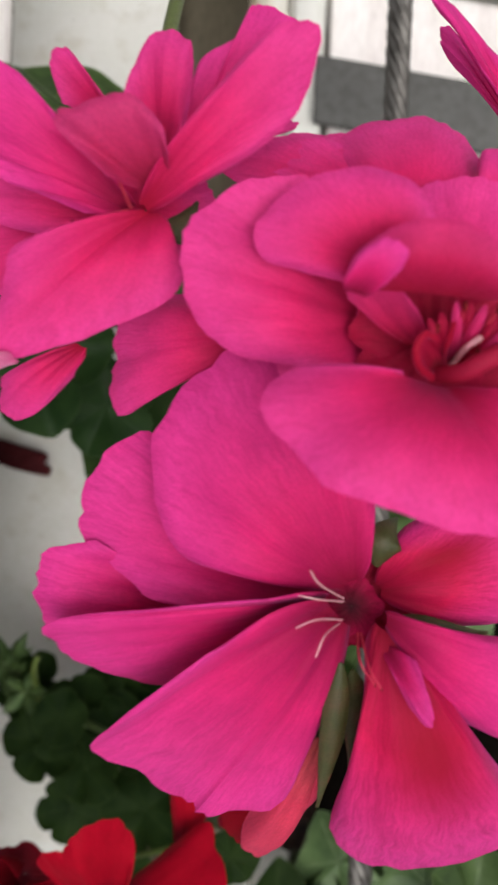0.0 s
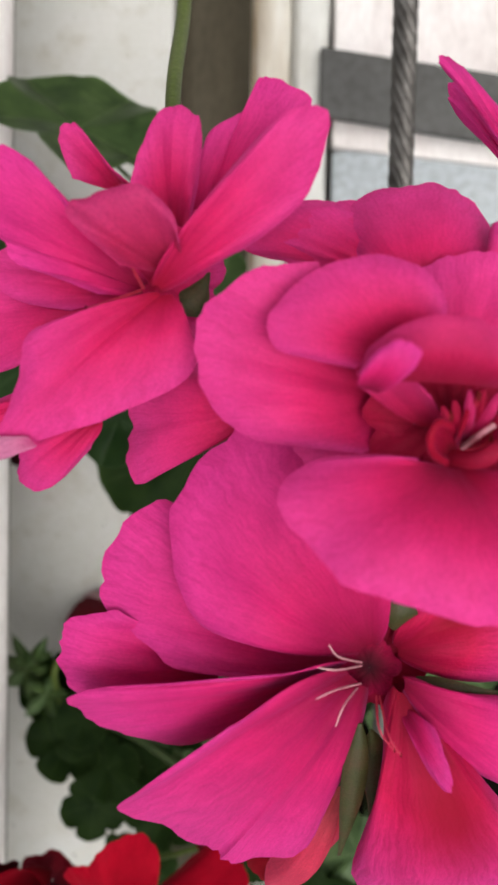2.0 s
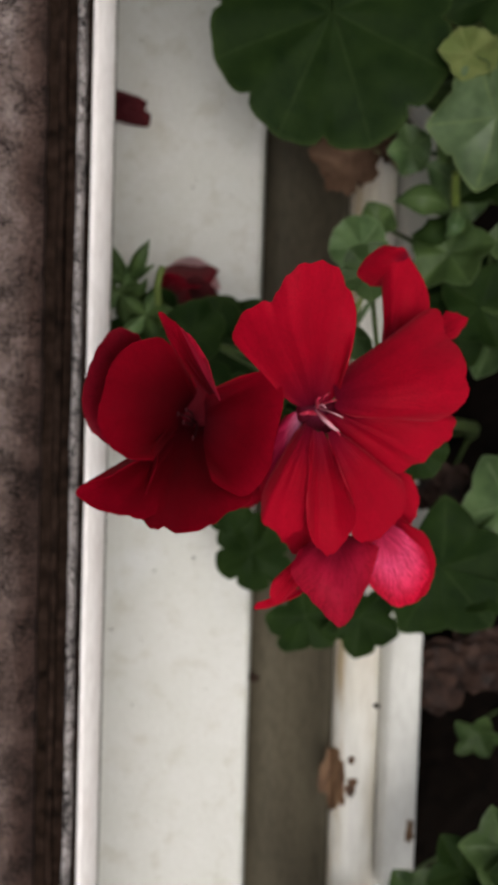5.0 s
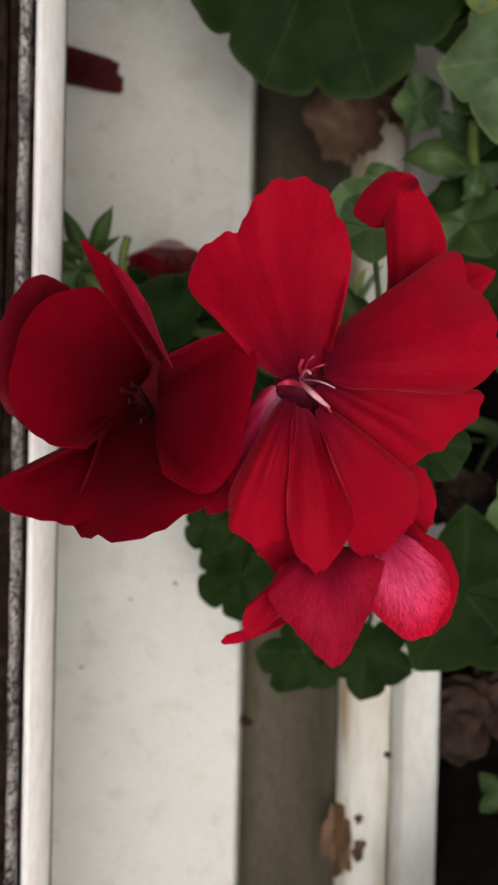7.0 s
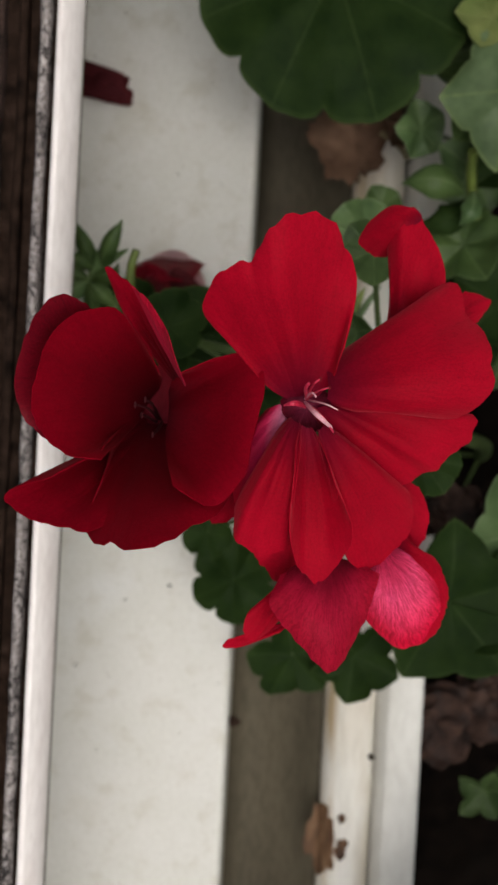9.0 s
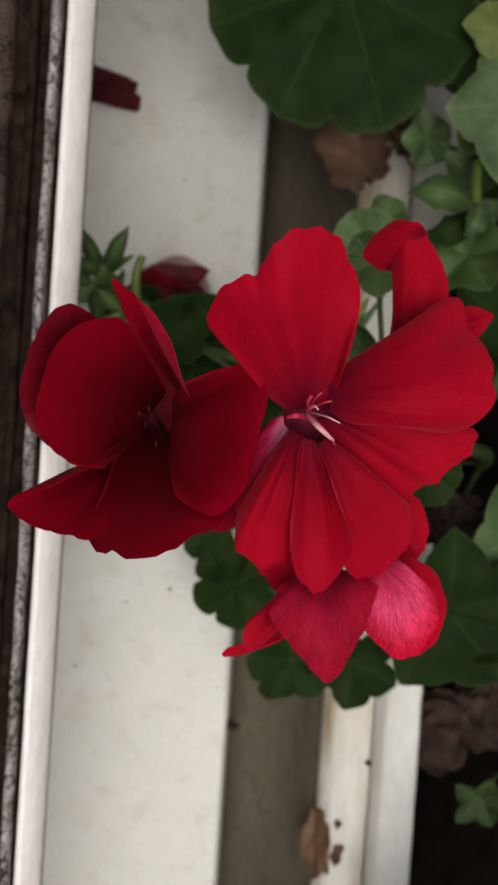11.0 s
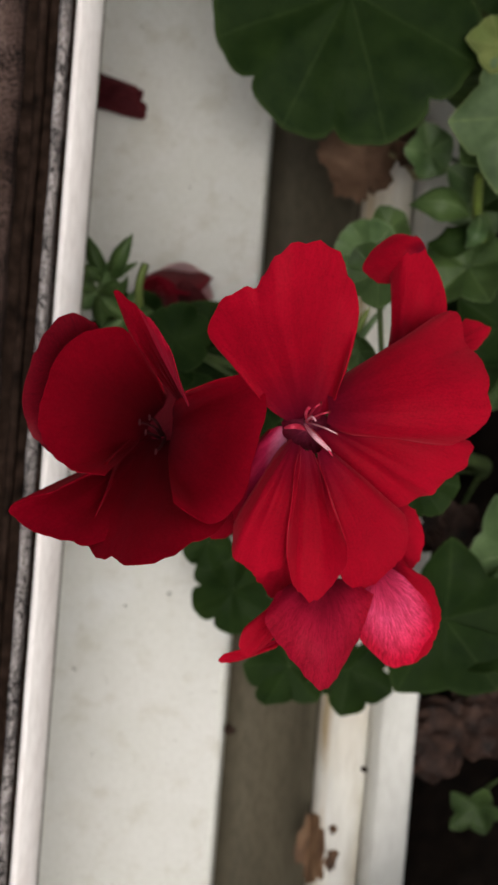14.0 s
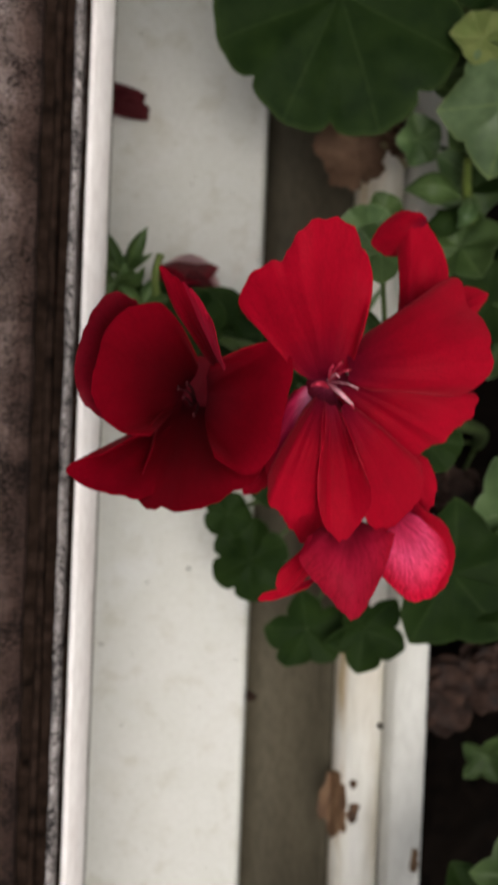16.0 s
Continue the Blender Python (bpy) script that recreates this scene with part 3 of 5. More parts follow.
# added dark strip that draws the shade line under the nose
part("edge_shade_line", extrude_y([(0.0187, 1.0926), (0.0190, 1.0926), (0.0192, 1.0934), (0.0190, 1.0936)], Y0, Y1, 160, 0.00008, 7.0), SLOT, frame_thing, "thin dark strip drawn as the shade line along the edge")
part("groove_bed", extrude_y([(-0.0060, 1.0952), (-0.0060, 1.0975), (0.0060, 1.0968), (0.0100, 1.0962), (0.0143, 1.0962), (0.0143, 1.0952)], Y0, Y1, 300, 0.0002, 5.0), GAPDARK, frame_thing, "dark dirty groove", True)
bead = [(0.0104, 1.0964), (0.0103, 1.0986), (0.0107, 1.1003), (0.0114, 1.1009), (0.0121, 1.1002), (0.0125, 1.0986), (0.0124, 1.0964)]
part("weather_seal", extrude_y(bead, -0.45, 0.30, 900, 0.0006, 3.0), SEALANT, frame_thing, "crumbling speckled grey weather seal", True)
fin = [(0.0056, 1.0970), (0.0056, 1.0990), (0.0064, 1.0998), (0.0074, 1.0990), (0.0074, 1.0970)]
part("seal_fin", extrude_y(fin, -0.45, 0.30, 400, 0.0004, 8.0), GAPDARK, frame_thing, "dark old rubber fin", True)
bm = bmesh.new()
nx, ny = 60, 320
grid = []
for i in range(nx + 1):
    x = 0.0024 - 0.30 * (i / nx) ** 2.2
    row = []
    for j in range(ny + 1):
        y = -0.45 + 0.75 * j / ny
        h = 0.0008 * noise.noise((x * 120, y * 120, 1)) + 0.0005 * noise.noise((x * 420, y * 420, 5))
        edge = 0.0008 * noise.noise((0.3, y * 90, 2)) if i == 0 else 0
        drop = -0.003 if i == 0 else 0
        row.append(bm.verts.new((x + edge, y, 1.1035 + h + drop - 0.003 * math.exp(-(((x - 0.0024) / 0.004) ** 2)))))
    grid.append(row)
for a, b in zip(grid, grid[1:]):
    for j in range(ny):
        bm.faces.new((a[j], a[j + 1], b[j + 1], b[j]))
low = [bm.verts.new((v.co.x, v.co.y, 1.0955)) for v in grid[0]]
for j in range(ny):
    bm.faces.new((grid[0][j], low[j], low[j + 1], grid[0][j + 1]))
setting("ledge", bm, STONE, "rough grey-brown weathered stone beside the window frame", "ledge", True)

# the window sill: white coated board with an upturned outer edge
sill = thing("window_sill")
tagged(sill, "white coated window sill running under the window frame", "window sill", kind="structure")
part("sill_board", extrude_y([(-0.0295, 0.982), (-0.0295, 1.0)] + arc_profile(0.0530, 0.9980, 0.0020, 90, 0, 4) + [(0.055, 0.982)], Y0, Y1, 1), SILL, sill)
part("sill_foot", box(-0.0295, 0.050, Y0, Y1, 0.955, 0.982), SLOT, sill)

# the recess gets its shade from the dark coat
setting("slot_floor", extrude_y([(0.050, 0.955), (0.0505, 0.976), (0.062, 0.9775), (0.070, 0.981), (0.077, 0.986), (0.0825, 0.9915), (0.0855, 0.9965), (0.0860, 0.9965), (0.0860, 0.955)], Y0, Y1, 1), SLOT, "grimy board between sill and flower box, its shade put into the dark colour", "board", True)

# ---- flower box ----
planter = thing("flower_box")
tagged(planter, "old white painted wooden flower box full of dark soil", "flower box")
P0, P1 = -0.60, 0.124
wall_profile = [(0.0862, 0.955), (0.0861, 0.988)] + arc_profile(0.0940, 0.9998, 0.0080, 176, 92, 10) + [(0.1007, 1.0085), (0.1015, 1.0078), (0.1015, 0.955)]
part("side_board", extrude_y(wall_profile, P0, 0.34, 160, 0.00025, 4.0), STAINED, planter, "white painted board with chipped edge", True)
strip = [(0.1022, 0.955), (0.1022, 1.0062), (0.1026, 1.0074), (0.1050, 1.0116), (0.1056, 1.0120)] + arc_profile(0.1140, 1.0100, 0.0020, 90, 0, 4) + [(0.1164, 0.955)]
part("inner_strip", extrude_y(strip, -0.267, 0.34, 140, 0.0002, 6.0), PAINT, planter, "white painted inner strip", True)
part("far_board", box(0.330, 0.348, P0, 0.34, 0.955, 1.012, 0.002), PAINT, planter)
part("end_board", box(0.1184, 0.3298, P0, P0 + 0.016, 0.955, 1.008, 0.002), PAINT, planter)
part("bottom_board", box(0.1184, 0.3298, P0 + 0.0162, P1, 0.955, 0.963), PAINT, planter)
part("end_tray", box(0.1186, 0.3296, 0.100, 0.1285, 0.9635, 1.000, 0.002), BLUEGREY, planter, "smooth grey-blue plastic end piece")


def slanted(x0, x1, ya, yb, slope, z0, z1, bevel=0.0015):
    bm = box(x0, x1, ya, yb, z0, z1, bevel)
    for v in bm.verts:
        v.co.y += slope * (v.co.x - x0)
    return bm


part("cross_board", slanted(0.1184, 0.3298, 0.1290, 0.1460, -0.11, 0.990, 1.004), LIP, planter, "white cross board")
part("cross_slat", slanted(0.1130, 0.3298, 0.1370, 0.1625, -0.15, 1.0135, 1.019), GREYSLAT, planter, "dark grey cross slat")
part("cross_board", slanted(0.1184, 0.3298, 0.1590, 0.1975, -0.14, 0.990, 1.004), LIP, planter, "white cross board")
part("cross_slat", slanted(0.1400, 0.3298, 0.1980, 0.2235, -0.14, 1.0135, 1.019), GREYSLAT, planter, "dark grey cross slat")
part("cross_board", slanted(0.1184, 0.3298, 0.2240, 0.2650, -0.14, 0.990, 1.004), LIP, planter, "white cross board")


def chip(cx, cy, w, h, seed, parent, flat=None):
    """A flake of missing paint: bare wood lying over the rounded edge."""
    verts, faces = [], []
    rings, cols = 5, 40
    for i in range(rings):
        for j in range(cols):
            a = 2 * math.pi * j / cols
            q = i / (rings - 1) * (1 + 0.5 * noise.noise((seed, 1.6 * math.cos(a), 1.6 * math.sin(a))) + 0.35 * noise.noise((seed, 4 * math.cos(a), 4 * math.sin(a))))
            x, y = cx + w * q * math.cos(a), cy + h * q * math.sin(a)
            dx = max(0.0, 0.0940 - x)
            z = 1.0080 - (0.0080 - math.sqrt(max(0.0, 0.0080 ** 2 - min(dx, 0.0078) ** 2)))
            verts.append((x, y, (z if flat is None else flat) + 0.0001))
    for i in range(rings - 1):
        for j in range(cols):
            k = (j + 1) % cols
            faces.append((i * cols + j, (i + 1) * cols + j, (i + 1) * cols + k, i * cols + k))
    return mesh_object("paint_chip", verts, faces, WOOD, parent)


chip(0.0869, -0.2335, 0.0044, 0.0100, 1.0, planter)["label"] = "brown bare wood where paint flaked off"
chip(0.0932, -0.2334, 0.0020, 0.0036, 5.0, planter)
chip(0.0929, -0.2238, 0.0012, 0.0014, 8.0, planter)
chip(0.1138, -0.2470, 0.0014, 0.0042, 3.0, planter, 1.0121)

# soil
bm = bmesh.new()
grid = []
for i in range(71):
    x = 0.1184 + 0.2114 * i / 70
    row = []
    for j in range(161):
        y = P0 + 0.0162 + (0.0976 - P0 - 0.0162) * j / 160
        h = 0.006 * noise.noise((x * 40, y * 40, 0)) + 0.005 * abs(noise.noise((x * 130, y * 130, 3))) + 0.003 * noise.noise((x * 300, y * 300, 6))
        row.append(bm.verts.new((x, y, 0.972 + h)))
    grid.append(row)
for a, b in zip(grid, grid[1:]):
    for j in range(160):
        bm.faces.new((a[j], b[j], b[j + 1], a[j + 1]))
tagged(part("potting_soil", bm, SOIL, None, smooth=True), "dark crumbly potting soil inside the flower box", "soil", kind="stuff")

# ---- steel cable over the box ----
cable = thing("steel_cable")
tagged(cable, "taut twisted steel wire rope above the flower box", "cable")
CX, CZ = 0.1350, 1.1267
tube("core", [(CX, Y0, CZ), (CX, 0, CZ), (CX, Y1, CZ)], 0.0019, 0.0019, STEEL, cable)
for k in range(6):
    turns, n = 1.5 / 0.028, 900
    verts, faces = [], []
    for i in range(n + 1):
        y = Y0 + (Y1 - Y0) * i / n
        a = 2 * math.pi * (k / 6 + turns * i / n)
        cx, cz = CX + 0.00198 * math.cos(a), CZ + 0.00198 * math.sin(a)
        for s in range(6):
            b = 2 * math.pi * s / 6
            verts.append((cx + 0.00145 * math.cos(b), y, cz + 0.00145 * math.sin(b)))
    for i in range(n):
        for s in range(6):
            t = (s + 1) % 6
            faces.append((i * 6 + s, i * 6 + t, (i + 1) * 6 + t, (i + 1) * 6 + s))
    mesh_object("strand", verts, faces, STEEL, cable)

# ---- red geranium ----
red = thing("red_geranium")
tagged(red, "red flowering geranium with scalloped green leaves rooted in the box", "plant")
ROOT = (0.136, -0.108, 0.974)
KNEE = (0.098, -0.108, 1.085)
tube("stem", [ROOT, (0.128, -0.104, 1.02), (0.110, -0.102, 1.065), KNEE], 0.0026, 0.0016, STALK, red)
fa = flower(red, (0.0730, -0.0970, 1.1596), 0.0022, RED, label="open red bloom")
whorl(fa, (0.0729, -0.0972, 1.1636), 0.0041, 6, 10, -0.001, CLAWDARK)
blade(fa, (0.0721, -0.0962, 1.1656), [(0.0632, -0.0907, 1.1703), (0.0569, -0.0849, 1.1719), (0.0573, -0.0819, 1.1737), (0.0586, -0.0793, 1.1757), (0.0617, -0.0779, 1.1778), (0.0636, -0.0769, 1.1800), (0.0653, -0.0746, 1.1823), (0.0676, -0.0727, 1.1825), (0.0715, -0.0709, 1.1792), (0.0757, -0.0712, 1.1746), (0.0771, -0.0737, 1.1725), (0.0792, -0.0771, 1.1713), (0.0791, -0.0829, 1.1713), (0.0778, -0.0889, 1.1715)], 0.0010, broad=0.3)
blade(fa, (0.0755, -0.0940, 1.1682), [(0.0849, -0.0835, 1.1610), (0.0944, -0.0761, 1.1602), (0.0986, -0.0820, 1.1634), (0.1005, -0.0897, 1.1700), (0.0993, -0.0961, 1.1686), (0.0955, -0.0983, 1.1675), (0.0860, -0.0977, 1.1672)], 0.0050, broad=0.3)
blade(fa, (0.0753, -0.0969, 1.1655), [(0.0921, -0.0981, 1.1607), (0.0992, -0.0970, 1.1613), (0.0998, -0.1003, 1.1612), (0.0960, -0.1038, 1.1611), (0.0943, -0.1066, 1.1612), (0.0918, -0.1072, 1.1604), (0.0882, -0.1096, 1.1597), (0.0838, -0.1089, 1.1595), (0.0803, -0.1031, 1.1601)], 0.0030, broad=0.3)
blade(fa, (0.0875, -0.0858, 1.1494), [(0.0861, -0.0811, 1.1503), (0.0861, -0.0727, 1.1514), (0.0845, -0.0675, 1.1540), (0.0863, -0.0649, 1.1578), (0.0908, -0.0655, 1.1555), (0.0955, -0.0751, 1.1525), (0.0946, -0.0778, 1.1505)], 0.0030)
blade(fa, (0.0900, -0.0662, 1.1561), [(0.0880, -0.0645, 1.1590), (0.0850, -0.0638, 1.1568), (0.0818, -0.0660, 1.1541), (0.0806, -0.0688, 1.1519), (0.0820, -0.0709, 1.1513), (0.0851, -0.0715, 1.1521), (0.0862, -0.0700, 1.1524), (0.0870, -0.0672, 1.1527)], 0.0030)
blade(fa, (0.0967, -0.0812, 1.1473), [(0.0997, -0.0755, 1.1443), (0.1043, -0.0765, 1.1439), (0.1029, -0.0798, 1.1453), (0.1012, -0.0814, 1.1463)], 0.0010)
blade(fa, (0.0713, -0.0994, 1.1695), [(0.0717, -0.1091, 1.1725), (0.0712, -0.1188, 1.1695), (0.0662, -0.1200, 1.1694), (0.0629, -0.1180, 1.1699), (0.0630, -0.1122, 1.1680), (0.0661, -0.1060, 1.1653)], 0.0050)
blade(fa, (0.0712, -0.1110, 1.1594), [(0.0743, -0.1242, 1.1564), (0.0702, -0.1270, 1.1558), (0.0665, -0.1226, 1.1578), (0.0644, -0.1198, 1.1594)], 0.0020)
blade(fa, (0.0730, -0.1002, 1.1704), [(0.0778, -0.1092, 1.1757), (0.0809, -0.1156, 1.1727), (0.0790, -0.1216, 1.1702), (0.0754, -0.1239, 1.1692), (0.0727, -0.1218, 1.1717), (0.0711, -0.1156, 1.1747), (0.0715, -0.1079, 1.1766)], -0.0010)
blade(fa, (0.0751, -0.1001, 1.1693), [(0.0818, -0.1072, 1.1624), (0.0896, -0.1094, 1.1611), (0.0912, -0.1139, 1.1603), (0.0892, -0.1191, 1.1592), (0.0845, -0.1228, 1.1610), (0.0806, -0.1216, 1.1643), (0.0780, -0.1115, 1.1693)], 0.0050)
blade(fa, (0.0881, -0.1106, 1.1531), [(0.0927, -0.1097, 1.1529), (0.0947, -0.1150, 1.1520), (0.0936, -0.1201, 1.1506), (0.0905, -0.1214, 1.1496)], 0.0010)
# half-open bloom: its shade is painted by the darker petal skin
fb = flower(red, (0.0466, -0.1014, 1.1362), 0.0022, CRIMSON_SHADED, label="red bloom, half open, with its shade put into darker petals")
# throat and back petal take the wilted red as painted shade
whorl(fb, (0.0457, -0.1010, 1.1391), 0.0095, 6, 20, -0.004, WILTED)
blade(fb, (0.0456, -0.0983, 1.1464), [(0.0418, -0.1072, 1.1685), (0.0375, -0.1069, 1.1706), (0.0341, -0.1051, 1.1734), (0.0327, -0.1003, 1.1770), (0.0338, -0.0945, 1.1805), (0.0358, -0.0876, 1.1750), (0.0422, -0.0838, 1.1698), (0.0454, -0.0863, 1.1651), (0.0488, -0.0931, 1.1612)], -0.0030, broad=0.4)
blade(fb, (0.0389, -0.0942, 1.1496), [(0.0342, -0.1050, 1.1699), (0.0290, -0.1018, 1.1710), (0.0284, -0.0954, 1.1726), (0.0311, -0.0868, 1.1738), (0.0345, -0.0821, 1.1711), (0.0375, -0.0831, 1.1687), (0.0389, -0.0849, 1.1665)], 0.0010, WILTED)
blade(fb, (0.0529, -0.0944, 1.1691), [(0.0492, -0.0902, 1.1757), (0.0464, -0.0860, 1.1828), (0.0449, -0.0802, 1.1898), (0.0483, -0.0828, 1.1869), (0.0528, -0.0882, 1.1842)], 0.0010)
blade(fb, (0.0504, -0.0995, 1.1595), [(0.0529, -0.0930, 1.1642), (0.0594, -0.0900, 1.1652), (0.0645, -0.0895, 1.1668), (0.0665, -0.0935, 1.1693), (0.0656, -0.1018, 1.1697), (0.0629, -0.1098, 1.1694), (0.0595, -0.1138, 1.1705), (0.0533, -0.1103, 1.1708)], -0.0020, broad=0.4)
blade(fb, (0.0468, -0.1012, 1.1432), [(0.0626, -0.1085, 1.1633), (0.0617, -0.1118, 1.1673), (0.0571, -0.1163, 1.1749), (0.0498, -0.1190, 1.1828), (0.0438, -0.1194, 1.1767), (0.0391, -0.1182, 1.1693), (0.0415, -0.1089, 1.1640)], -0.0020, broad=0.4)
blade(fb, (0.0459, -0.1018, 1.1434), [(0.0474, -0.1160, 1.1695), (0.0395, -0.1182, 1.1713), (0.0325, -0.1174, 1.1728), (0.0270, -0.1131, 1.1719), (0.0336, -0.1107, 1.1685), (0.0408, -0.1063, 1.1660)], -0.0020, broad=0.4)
blade(fb, (0.0538, -0.0944, 1.1716), [(0.0487, -0.0832, 1.1901), (0.0503, -0.0842, 1.1886), (0.0532, -0.0884, 1.1862), (0.0540, -0.0920, 1.1827)], 0.0010, material=REDBACK)
blade(fa, (0.0698, -0.0985, 1.1634), [(0.0669, -0.0980, 1.1632), (0.0635, -0.1022, 1.1618), (0.0617, -0.1096, 1.1616), (0.0628, -0.1146, 1.1612), (0.0649, -0.1114, 1.1600), (0.0681, -0.1048, 1.1591)], 0.0020, material=CLAWPINK)
blade(fb, (0.0630, -0.1069, 1.1500), [(0.0590, -0.1121, 1.1500), (0.0572, -0.1157, 1.1490), (0.0580, -0.1183, 1.1480), (0.0605, -0.1178, 1.1480), (0.0629, -0.1154, 1.1480), (0.0647, -0.1115, 1.1490)], 0.0008, broad=0.5)
fc = flower(red, (0.0757, -0.1249, 1.1549), 0.0018, RED, label="red bloom seen from its side")
blade(fc, (0.0777, -0.1217, 1.1591), [(0.0859, -0.1232, 1.1624), (0.0838, -0.1302, 1.1648), (0.0788, -0.1384, 1.1692), (0.0738, -0.1336, 1.1699), (0.0688, -0.1286, 1.1689), (0.0702, -0.1239, 1.1658)], 0.0050, material=REDBACK)
blade(fc, (0.0724, -0.1250, 1.1578), [(0.0714, -0.1314, 1.1587), (0.0675, -0.1352, 1.1606), (0.0652, -0.1352, 1.1626), (0.0651, -0.1310, 1.1626), (0.0685, -0.1280, 1.1606)], 0.0010)
blade(fc, (0.0722, -0.1328, 1.1562), [(0.0706, -0.1345, 1.1585), (0.0654, -0.1362, 1.1616), (0.0623, -0.1364, 1.1642), (0.0623, -0.1348, 1.1646), (0.0653, -0.1348, 1.1619), (0.0701, -0.1332, 1.1588)], 0.0000)
fd = flower(red, (0.0888, -0.1210, 1.1527), 0.0018, RED, label="red bud with bright rose underside")
blade(fd, (0.0872, -0.1212, 1.1545), [(0.0908, -0.1206, 1.1550), (0.0948, -0.1224, 1.1558), (0.0972, -0.1272, 1.1562), (0.0969, -0.1324, 1.1558), (0.0940, -0.1362, 1.1544), (0.0904, -0.1368, 1.1540), (0.0864, -0.1338, 1.1545), (0.0842, -0.1308, 1.1550), (0.0850, -0.1256, 1.1550)], 0.0042, material=ROSE, broad=0.5)
blade(fd, (0.0886, -0.1199, 1.1535), [(0.0925, -0.1196, 1.1562), (0.0960, -0.1215, 1.1562), (0.0978, -0.1268, 1.1560), (0.0972, -0.1322, 1.1556), (0.0944, -0.1356, 1.1540)], 0.0030)
for place in ((0.0730, -0.0970, 1.1596), (0.0462, -0.1014, 1.1332), (0.0758, -0.1254, 1.1517), (0.0891, -0.1215, 1.1496)):
    tube("flower_stalk", [KNEE, (Vector(KNEE) + Vector(place)) / 2 + Vector((0, 0, 0.006)), place], 0.0010, 0.0007, STEM, red)


def filament(parent, a, b, c, r, material, head=None):
    st = tube("filament", [a, b, c], r, r * 0.7, material, parent, 6, 5)
    if head:
        bm = bmesh.new()
        bmesh.ops.create_icosphere(bm, subdivisions=2, radius=r * 1.3)
        for v in bm.verts:
            v.co = Vector((v.co.x * 0.7, v.co.y * 1.5, v.co.z * 0.7)) + Vector(c)
        part("anther", bm, head, st, "", True)


# the style and a few crooked filaments in the throat
petal(fa, (0.0726, -0.0967, 1.1666), (0.0741, -0.0984, 1.1735), (0.0768, -0.1005, 1.1711), 0.00030, 0.00026, 0.5, 0.5, -0.6, FILAMENT, 0.3, "style", 0.0003)
petal(fa, (0.0727, -0.0976, 1.1666), (0.0713, -0.0971, 1.1726), (0.0695, -0.0975, 1.1714), 0.00035, 0.0003, 0.4, 0.6, -0.5, STAMEN, 0.3, "style", 0.0003)
for a, b, c, r, skin, head in (
        ((0.0732, -0.0964, 1.1656), (0.0755, -0.0970, 1.1735), (0.0775, -0.0978, 1.1731), 0.00016, FILAMENT, ANTHER), ((0.0732, -0.0959, 1.1656), (0.0745, -0.0951, 1.1735), (0.0760, -0.0946, 1.1742), 0.00018, STAMEN, ANTHER),
        ((0.0728, -0.0959, 1.1656), (0.0737, -0.0942, 1.1734), (0.0746, -0.0934, 1.1742), 0.00020, STAMEN, ANTHER), ((0.0729, -0.0962, 1.1656), (0.0725, -0.0950, 1.1745), (0.0729, -0.0942, 1.1764), 0.00034, STAMEN, None),
        ((0.0736, -0.0973, 1.1656), (0.0752, -0.0988, 1.1724), (0.0771, -0.1012, 1.1709), 0.00020, STAMEN, ANTHER), ((0.0726, -0.0962, 1.1656), (0.0734, -0.0955, 1.1746), (0.0741, -0.0961, 1.1756), 0.00022, FILAMENT, None)):
    filament(fa, a, b, c, r, skin, head)
for a, b, c in (((0.0471, -0.1007, 1.1450), (0.0473, -0.0991, 1.1576), (0.0457, -0.0985, 1.1625)), ((0.0475, -0.1007, 1.1450), (0.0476, -0.0982, 1.1573), (0.0472, -0.0976, 1.1622)), ((0.0468, -0.1012, 1.1452), (0.0470, -0.1004, 1.1569), (0.0467, -0.1001, 1.1618)), ((0.0478, -0.1011, 1.1451), (0.0488, -0.1023, 1.1575), (0.0486, -0.1031, 1.1618))):
    filament(fb, a, b, c, 0.00030, DRY, DRY)

leaf(red, (0.0565, -0.1464, 1.0350), 0.0132, (-0.2, -0.1, 1), 150, 6, 0.24, -0.1, stalk=KNEE, ripple=1.8)
leaf(red, (0.0497, -0.1308, 1.0560), 0.0072, (-0.2, 0.0, 1), 120, 5, 0.2, 0.05, stalk=KNEE, ripple=1.6)
leaf(red, (0.0743, -0.1668, 1.0350), 0.0138, (0.1, -0.3, 1), 10, 5, 0.32, 0.05, LEAF, stalk=KNEE, point=0.75, fold=0.2)
leaf(red, (0.0921, -0.1657, 1.0350), 0.0134, (0.2, -0.3, 1), -40, 5, 0.36, 0.1, LEAF, stalk=KNEE, point=0.8, fold=0.3)
leaf(red, (0.0393, -0.0783, 1.0760), 0.0095, (-0.1, 0.2, 1), 200, 6, 0.15, 0.1, stalk=KNEE)
leaf(red, (0.0470, -0.0759, 1.0540), 0.0103, (0.1, 0.1, 1), 160, 6, 0.18, 0.1, stalk=KNEE)
leaf(red, (0.0355, -0.0843, 1.0700), 0.0094, (-0.2, 0.1, 1), 100, 5, 0.2, 0.1, stalk=KNEE)
leaf(red, (0.0207, -0.0766, 1.0600), 0.0076, (-0.2, -0.1, 1), 20, 5, 0.25, 0.1, stalk=KNEE)
leaf(red, (0.1131, -0.1435, 1.0660), 0.0215, (0.1, -0.15, 1), 75, 5, 0.26, 0.02, LEAF, point=1.15, fold=0.12, ripple=1.5, stalk=ROOT)
leaf(red, (0.0983, -0.1063, 1.1080), 0.0088, (0.1, -0.1, 1), 60, 7, 0.14, 0.1, LEAF, stalk=ROOT, point=0.7)
